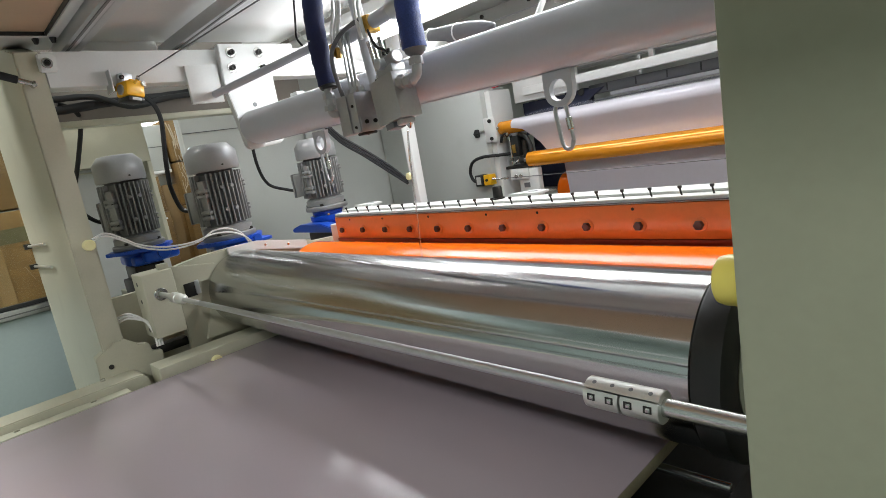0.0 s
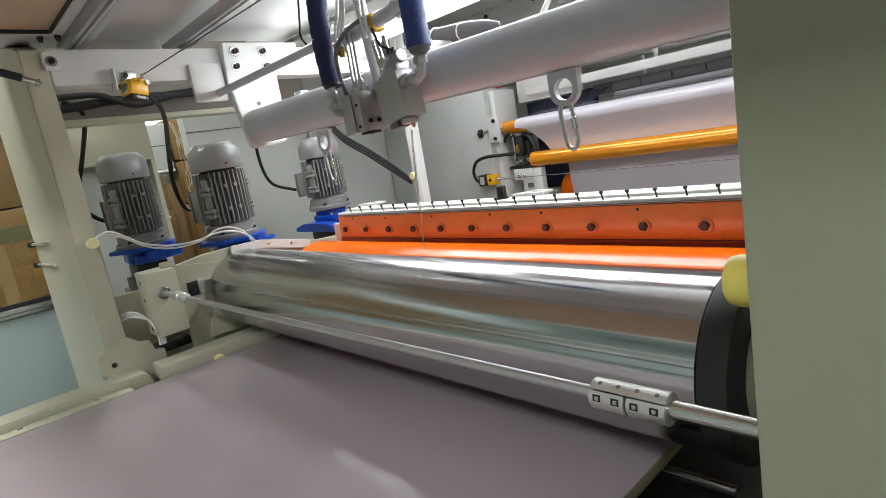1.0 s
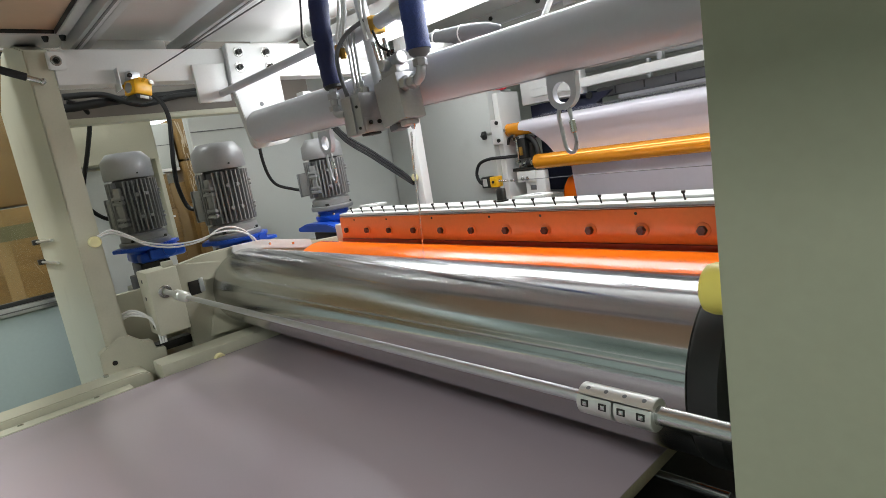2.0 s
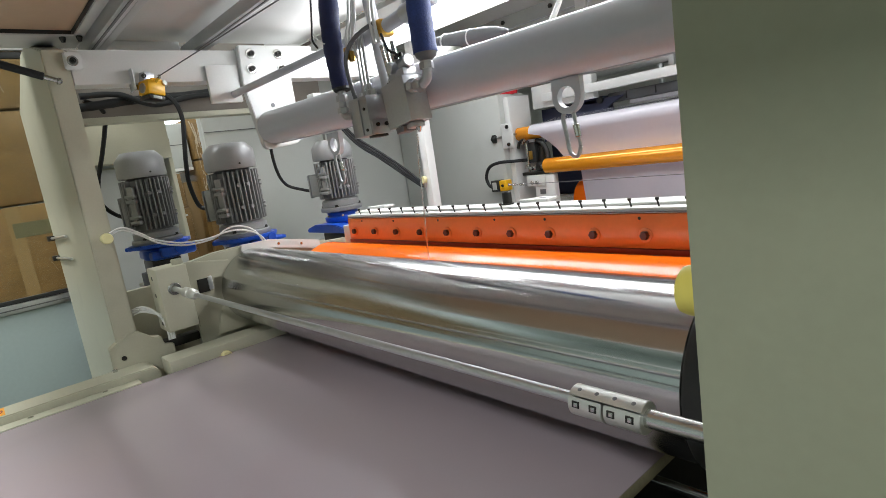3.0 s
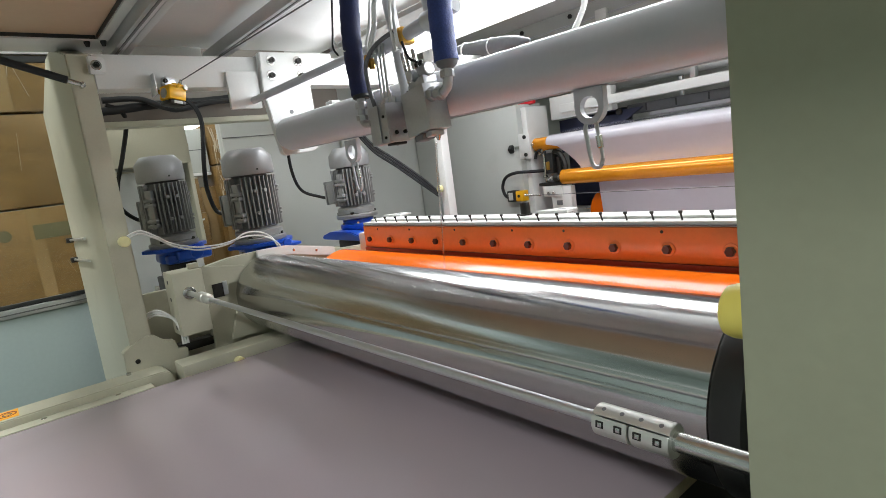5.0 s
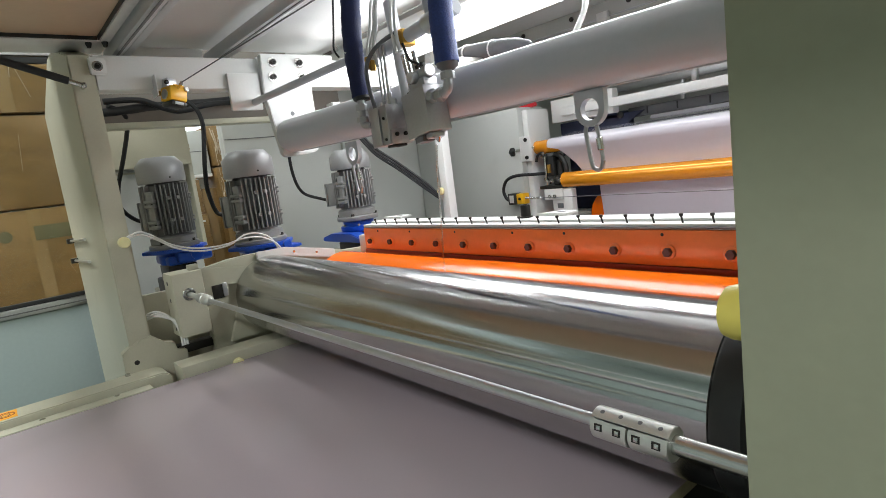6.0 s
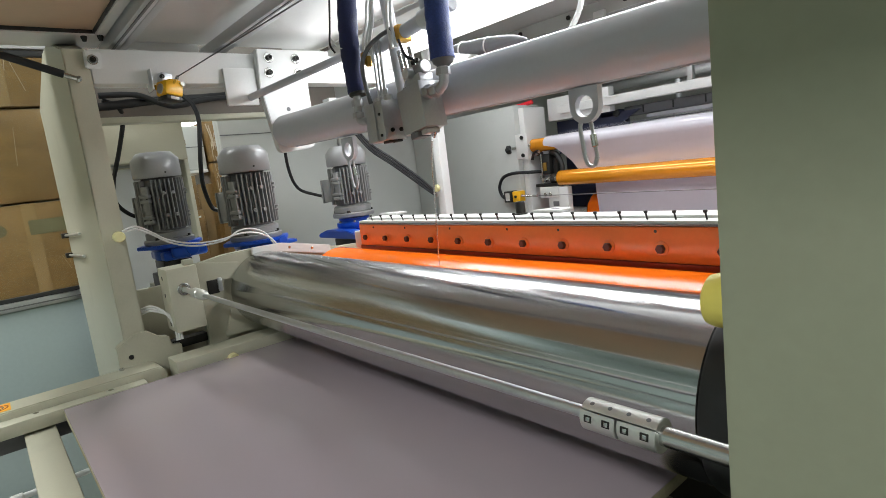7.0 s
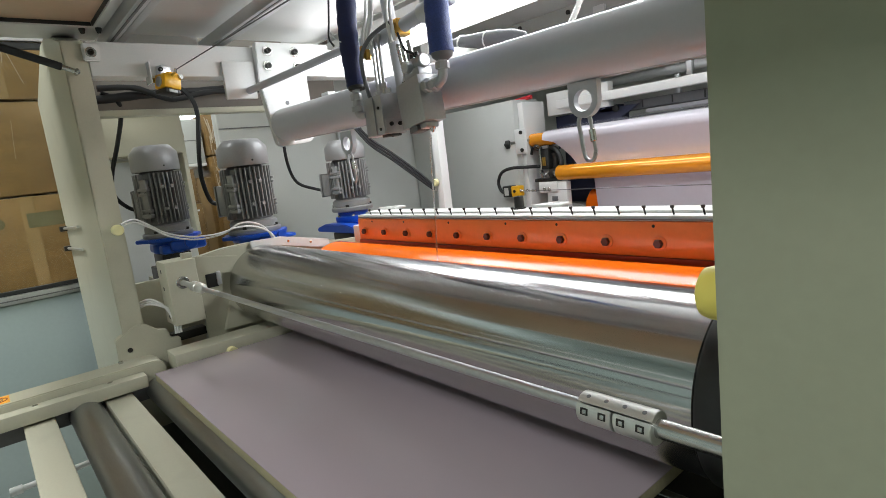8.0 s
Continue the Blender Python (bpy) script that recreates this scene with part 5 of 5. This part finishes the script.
        solo("air_tube", cable([(x0, y - 0.006, 1.60 + 0.012 * (k > 2)), (x0 - 0.008, y - 0.004, 1.64), (x1 - 0.008, y, 1.68), (x1, y + 0.006, 1.73), (x1 + 0.02 + top, y + 0.02, 1.798)], 0.0036, 8), PVCWHITE, "white plastic air tube at the glue head", "air tube", "air tubes")
    solo("grey_lead", cable([(0.378, y - 0.014, 1.520), (0.374, y - 0.02, 1.57), (0.384, y - 0.024, 1.605), (0.408, y - 0.02, 1.628), (0.432, y - 0.01, 1.642), (0.460, y, 1.650)], 0.0044, 10), DARKGREY, "grey lead bent round the glue head", "lead")
    solo("black_lead", cable([(0.540, y, 1.558), (0.525, y - 0.006, 1.578), (0.505, y - 0.008, 1.59), (0.480, y, 1.625)], 0.0026, 8), CABLEBLACK, "thin black valve lead", "lead")
    s = thing("glue_string", (0.5, 0.15, 1.17), "thin clear string of glue running into the nip", "glue")
    part("string", cable([(0.541, y + 0.002, 1.426), (0.530, 0.140, 1.38), (0.516, 0.146, 1.30), (0.504, 0.149, 1.22), (0.499, 0.150, 1.168)], 0.0018, 10), GLUE, s)
    part("pool", spin([(0, 0), (0, 0.010), (0.003, 0.007), (0.008, 0.002), (0.011, 0)], (0.499, 0.150, 1.160), (0, 0, 1), 16), GLUE, s)


# ---- rear station ----
def rear_station():
    c = thing("rear_column", (-0.55, 1.25, 0), "white painted column of the rear station", "machine frame")
    part("column", box(-0.94, -0.235, 1.236, 1.40, 0.0, 1.585, 0.006), SHEETGREY, c)
    part("column_edge", box(-0.234, -0.205, 1.262, 1.40, 0.0, 1.57, 0.003), WHITE, c)
    part("header", box(-0.204, 0.10, 1.42, 1.46, 1.505, 1.60, 0.003), WHITE, c)
    part("dark_back", box(-0.204, 0.12, 1.52, 1.53, 0.9, 1.504, 0.003), DARKBLUE, c, "dark blue panel")
    part("gusset", plate([(-0.20, 1.36), (0.05, 1.42), (0.20, 1.50), (-0.20, 1.50)], "y", 1.47, 1.48, 0.001), DARKBLUE, c)
    part("red_cap", rod((-0.30, 1.33, 1.586), (-0.21, 1.33, 1.592), 0.009, 16), RED, c, "red plastic cap")
    p = thing("white_post", (-0.12, 0.72, 0), "slim white post with a yellow knob", "post")
    part("post", box(-0.142, -0.108, 0.700, 0.735, 0.0, 1.80, 0.003), WHITE, p)
    part("knob", rod((-0.135, 0.699, 1.300), (-0.135, 0.685, 1.300), 0.0125, 20), PALEYELLOW, p, "pale yellow plastic knob")
    part("clip", box(-0.165, -0.142, 0.70, 0.72, 1.27, 1.29, 0.002), WHITE, p)
    for k in range(3):
        d = 0.012 * k
        solo("black_cable", cable([(-0.15, 0.695, 1.275 + d * 0.6), (-0.20, 0.67, 1.32 + d), (-0.27, 0.62, 1.395 + d), (-0.33, 0.57, 1.46 + d), (-0.37, 0.53, 1.54 + d)], 0.0045, 8), CABLEBLACK, "black cables running down to the white post", "cable", "post cables")
    # star knob and bracket
    b = thing("roller_bracket", (-0.22, 1.24, 1.37), "grey bracket with a black star knob", "bracket")
    part("bracket_plate", box(-0.232, -0.17, 1.226, 1.234, 1.36, 1.462, 0.003), WHITE, b)
    for z in (1.375, 1.447):
        part("screw", cap_bolt((-0.195, 1.226, z), (0, -1, 0), 0.008, 0.006), DARKSTEEL, b)
    part("shaft", rod((-0.262, 1.236, 1.408), (-0.16, 1.236, 1.413), 0.006, 16), STEEL, b)
    part("star_knob", plate([(1.236 + (0.020 if k % 2 else 0.014) * math.cos(math.pi * k / 5), 1.405 + (0.020 if k % 2 else 0.014) * math.sin(math.pi * k / 5)) for k in range(10)], "x", -0.292, -0.268, 0.003), RUBBERBLACK, b, "black star knob")
    # gold rollers
    g1 = thing("gold_roller", (0.5, 1.30, 1.41), "orange coated guide roller under the film", "roller", "guide rollers")
    part("shell", rod((-0.202, 1.30, 1.410), (1.20, 1.30, 1.410), 0.028, 48), GOLD, g1)
    part("axle", rod((-0.235, 1.30, 1.410), (1.25, 1.30, 1.410), 0.008, 16), STEEL, g1)
    g2 = thing("gold_roller", (0.5, 1.29, 1.265), "orange coated guide roller in front of the film", "roller", "guide rollers")
    part("shell", rod((-0.068, 1.29, 1.267), (1.20, 1.29, 1.267), 0.031, 48), GOLD, g2)
    part("axle", rod((-0.13, 1.29, 1.267), (1.25, 1.29, 1.267), 0.008, 16), STEEL, g2)
    # film web
    w = thing("film_web", (0.5, 1.4, 1.1), "white plastic film running over the guide rollers", "film")

    def sheet(profile, x_of, name, mat):
        bm = bmesh.new()
        rows = []
        for i, (yy, zz) in enumerate(profile):
            xl = x_of(i)
            rows.append([bm.verts.new((xl + (1.2 - xl) * k / 24, yy + 0.0015 * math.sin(k * 0.9 + i * 0.4), zz)) for k in range(25)])
        for a, bb in zip(rows, rows[1:]):
            for k in range(24):
                bm.faces.new((a[k], a[k + 1], bb[k + 1], bb[k]))
        bmesh.ops.recalc_face_normals(bm, faces=bm.faces)
        bmesh.ops.solidify(bm, geom=bm.faces[:], thickness=0.0012)
        return part(name, bm, mat, w, smooth=70)

    wrap = [(1.62, 1.470), (1.50, 1.462), (1.40, 1.452), (1.34, 1.445)] + [(1.30 + 0.0315 * math.cos(radians(a)), 1.410 + 0.0315 * math.sin(radians(a))) for a in range(80, 215, 12)] + [(1.29, 1.365), (1.31, 1.33), (1.318, 1.29), (1.324, 1.267)]
    sheet(wrap, lambda i: -0.122 + (0.026 * max(i - 13, 0)), "upper_web", FILM)
    sheet([(1.325, 1.265), (1.335, 1.23), (1.345, 1.18), (1.36, 1.10), (1.37, 1.02)], lambda i: 0.072 - 0.004 * i, "lower_web", FILM)
    o = thing("orange_roller", (0.5, 1.42, 1.10), "orange rubber laminating roller behind the film", "roller")
    part("shell", rod((-0.02, 1.45, 1.11), (1.2, 1.45, 1.11), 0.075, 48), ORANGERUBBER, o)
    part("axle", rod((-0.20, 1.45, 1.11), (1.25, 1.45, 1.11), 0.02, 16), STEEL, o)
    # valve cluster by the roller end
    v = thing("valve_cluster", (-0.13, 1.30, 1.25), "black pneumatic valve cluster with chrome fittings", "valve")
    part("valve_block", box(-0.165, -0.115, 1.29, 1.34, 1.285, 1.37, 0.004), RUBBERBLACK, v)
    part("piston_rod", rod((-0.152, 1.284, 1.25), (-0.152, 1.284, 1.385), 0.0045, 12), STEEL, v, "bright piston rod")
    part("elbow", cable([(-0.195, 1.280, 1.352), (-0.185, 1.280, 1.376), (-0.160, 1.280, 1.384), (-0.140, 1.282, 1.372)], 0.006, 10), RUBBERBLACK, v)
    part("roller_neck", rod((-0.118, 1.283, 1.267), (-0.066, 1.285, 1.267), 0.011, 20), STEEL, v, "turned steel roller neck")
    part("cylinder", rod((-0.10, 1.315, 1.27), (-0.10, 1.315, 1.35), 0.013, 20), DARKSTEEL, v)
    part("brass_body", box(-0.145, -0.13, 1.284, 1.29, 1.30, 1.335, 0.001), BRASS, v)
    part("guard_loop", cable([(-0.11, 1.30, 1.375), (-0.075, 1.295, 1.36), (-0.055, 1.295, 1.31), (-0.07, 1.295, 1.262)], 0.010, 10), RUBBERBLACK, v)
    part("bearing", rod((-0.11, 1.29, 1.267), (-0.085, 1.29, 1.267), 0.019, 24), DARKSTEEL, v)
    for dx, dz in ((-0.15, 1.275), (-0.135, 1.262), (-0.165, 1.37), (-0.15, 1.38)):
        part("fitting", hex_bolt((dx, 1.285, dz), (0, -1, 0.2), 0.008, 0.014), STEEL, v)
    part("base", box(-0.19, -0.05, 1.28, 1.33, 1.235, 1.248, 0.002), DARKSTEEL, v)
    a = thing("wire_bracket", (-0.10, 1.27, 1.15), "white angle bracket for the pull wire", "bracket")
    part("leaf", box(-0.155, -0.06, 1.262, 1.268, 1.19, 1.235, 0.002), WHITE, a)
    part("upright", box(-0.12, -0.02, 1.269, 1.30, 1.05, 1.232, 0.003), WHITE, a)
    part("slot", box(-0.095, -0.065, 1.2665, 1.2685, 1.155, 1.175, 0.001), DARKGREY, a)
    for dx in (-0.125, -0.10):
        part("shackle", ring((dx, 1.262, 1.205), (dx, 1.257, 1.205), 0.008, 0.004), STEEL, a)
    sw = thing("pull_switch", (-0.24, 1.22, 1.205), "yellow and black pull-wire safety switch", "safety switch", "pull-wire switches")
    part("housing", box(-0.252, -0.212, 1.195, 1.234, 1.185, 1.230, 0.004), SENSORYELLOW, sw)
    bd = part("body", box(-0.298, -0.254, 1.192, 1.234, 1.184, 1.232, 0.004), RUBBERBLACK, sw, "black switch body")
    part("body_label", box(-0.288, -0.264, 1.1912, 1.1918, 1.192, 1.224, 0), LABELGREY, bd, "pale grey label")
    part("wire_screw", cap_bolt((-0.232, 1.195, 1.208), (0, -1, 0), 0.006, 0.005), DARKSTEEL, sw)
    part("chain", cable([(-0.212, 1.21, 1.21), (-0.19, 1.212, 1.208), (-0.165, 1.214, 1.207), (-0.13, 1.214, 1.206)], 0.0042, 8, wobble=0.4), STEEL, sw)
    solo("pull_wire", rod((-0.13, 1.214, 1.206), (1.22, 1.214, 1.198), 0.0013, 8), DARKGREY, "thin dark safety pull wire across the film", "wire", "pull wires")
    solo("black_cable", cable([(-0.29, 1.20, 1.20), (-0.315, 1.20, 1.215), (-0.325, 1.20, 1.25), (-0.30, 1.20, 1.29), (-0.25, 1.21, 1.305), (-0.19, 1.24, 1.303), (-0.16, 1.284, 1.30)], 0.007, 10), CABLEBLACK, "looped black switch cable", "cable", "switch cables")
    # beams over the film
    t = thing("cross_bar", (0.5, 1.45, 1.5), "white painted cross bar over the film", "cross bar")
    part("bar", box(-0.14, 1.3, 1.40, 1.44, 1.528, 1.562, 0.003), WHITE, t)
    part("post", box(0.42, 0.440, 1.405, 1.425, 1.562, 1.66, 0.002), ALU, t)
    d = thing("perforated_bar", (0.5, 1.5, 1.48), "dark grey slotted spreader bar", "spreader bar")
    part("bar", box(0.12, 1.3, 1.49, 1.54, 1.478, 1.515, 0.004), DARKGREY, d)
    for k in range(9):
        part("slot", box(0.20 + 0.12 * k, 0.206 + 0.12 * k, 1.4885, 1.4905, 1.484, 1.511, 0.001), RUBBERBLACK, d)
    part("clamp", box(0.02, 0.11, 1.47, 1.53, 1.482, 1.510, 0.004), DARKBLUE, d)
    part("pivot", rod((0.10, 1.47, 1.495), (0.10, 1.462, 1.495), 0.014, 20), RUBBERBLACK, d)
    r = thing("rear_rail", (0.4, 1.9, 1.6), "white rear guard rail with aluminium posts", "rail")
    part("rail", box(-0.3, 1.5, 1.85, 1.88, 1.62, 1.66, 0.003), ALU, r)
    part("rail", box(-0.3, 1.5, 1.85, 1.88, 1.745, 1.77, 0.003), ALU, r)
    for x in (0.15, 0.55, 0.95, 1.35):
        part("post", box(x, x + 0.02, 1.855, 1.875, 1.3, 1.90, 0.002), ALU, r)
    f = thing("clear_film_roll", (0.6, 1.70, 1.40), "roll of clear shiny plastic film", "film roll")
    part("roll", rod((0.10, 1.72, 1.42), (1.25, 1.72, 1.42), 0.075, 48), FILM, f)
    part("core", rod((0.02, 1.72, 1.42), (1.30, 1.72, 1.42), 0.03, 24), DARKSTEEL, f)
    for x in (0.025, 1.28):
        part("stand", box(x, x + 0.02, 1.70, 1.74, 0, 1.42, 0.003), WHITE, f)


enclosure()
cartons()
side_frame()
cross_tube()
top_cover()
roof()
drives()
pull_switch("yellow pull-wire safety switch on the top beam", (-0.147, -0.118, 1.642), 0.78, (1.6, 0.02, 1.70), 0.0014)
CHROME_ROLLER, COATING_ROLLER = rollers()
doctor_bar()
bearing_block()
CONVEYOR_ROLLERS = conveyor()
BOARD_THING = board()
right_side()
glue_head()
rear_station()


def motions():
    """The board runs through; rollers turn."""
    ts = [0.4 * k for k in range(21)]
    walk(BOARD_THING, [(t, pose(0.4965, -0.297 - 0.182 * (8.0 - t) + 1.22, 0.947)) for t in ts])
    walk(CHROME_ROLLER, [(t, pose(0.486, CH_Y, CH_Z, -60.0 * t)) for t in ts])
    walk(COATING_ROLLER, [(t, pose(0.5, OR_Y, OR_Z, math.degrees(0.182 / OR_R) * t)) for t in ts])
    for q, y, z, rad in CONVEYOR_ROLLERS:
        walk(q, [(t, pose(0.5, y, z, -math.degrees(0.182 / rad) * t)) for t in [0.2 * k for k in range(41)]])


motions()
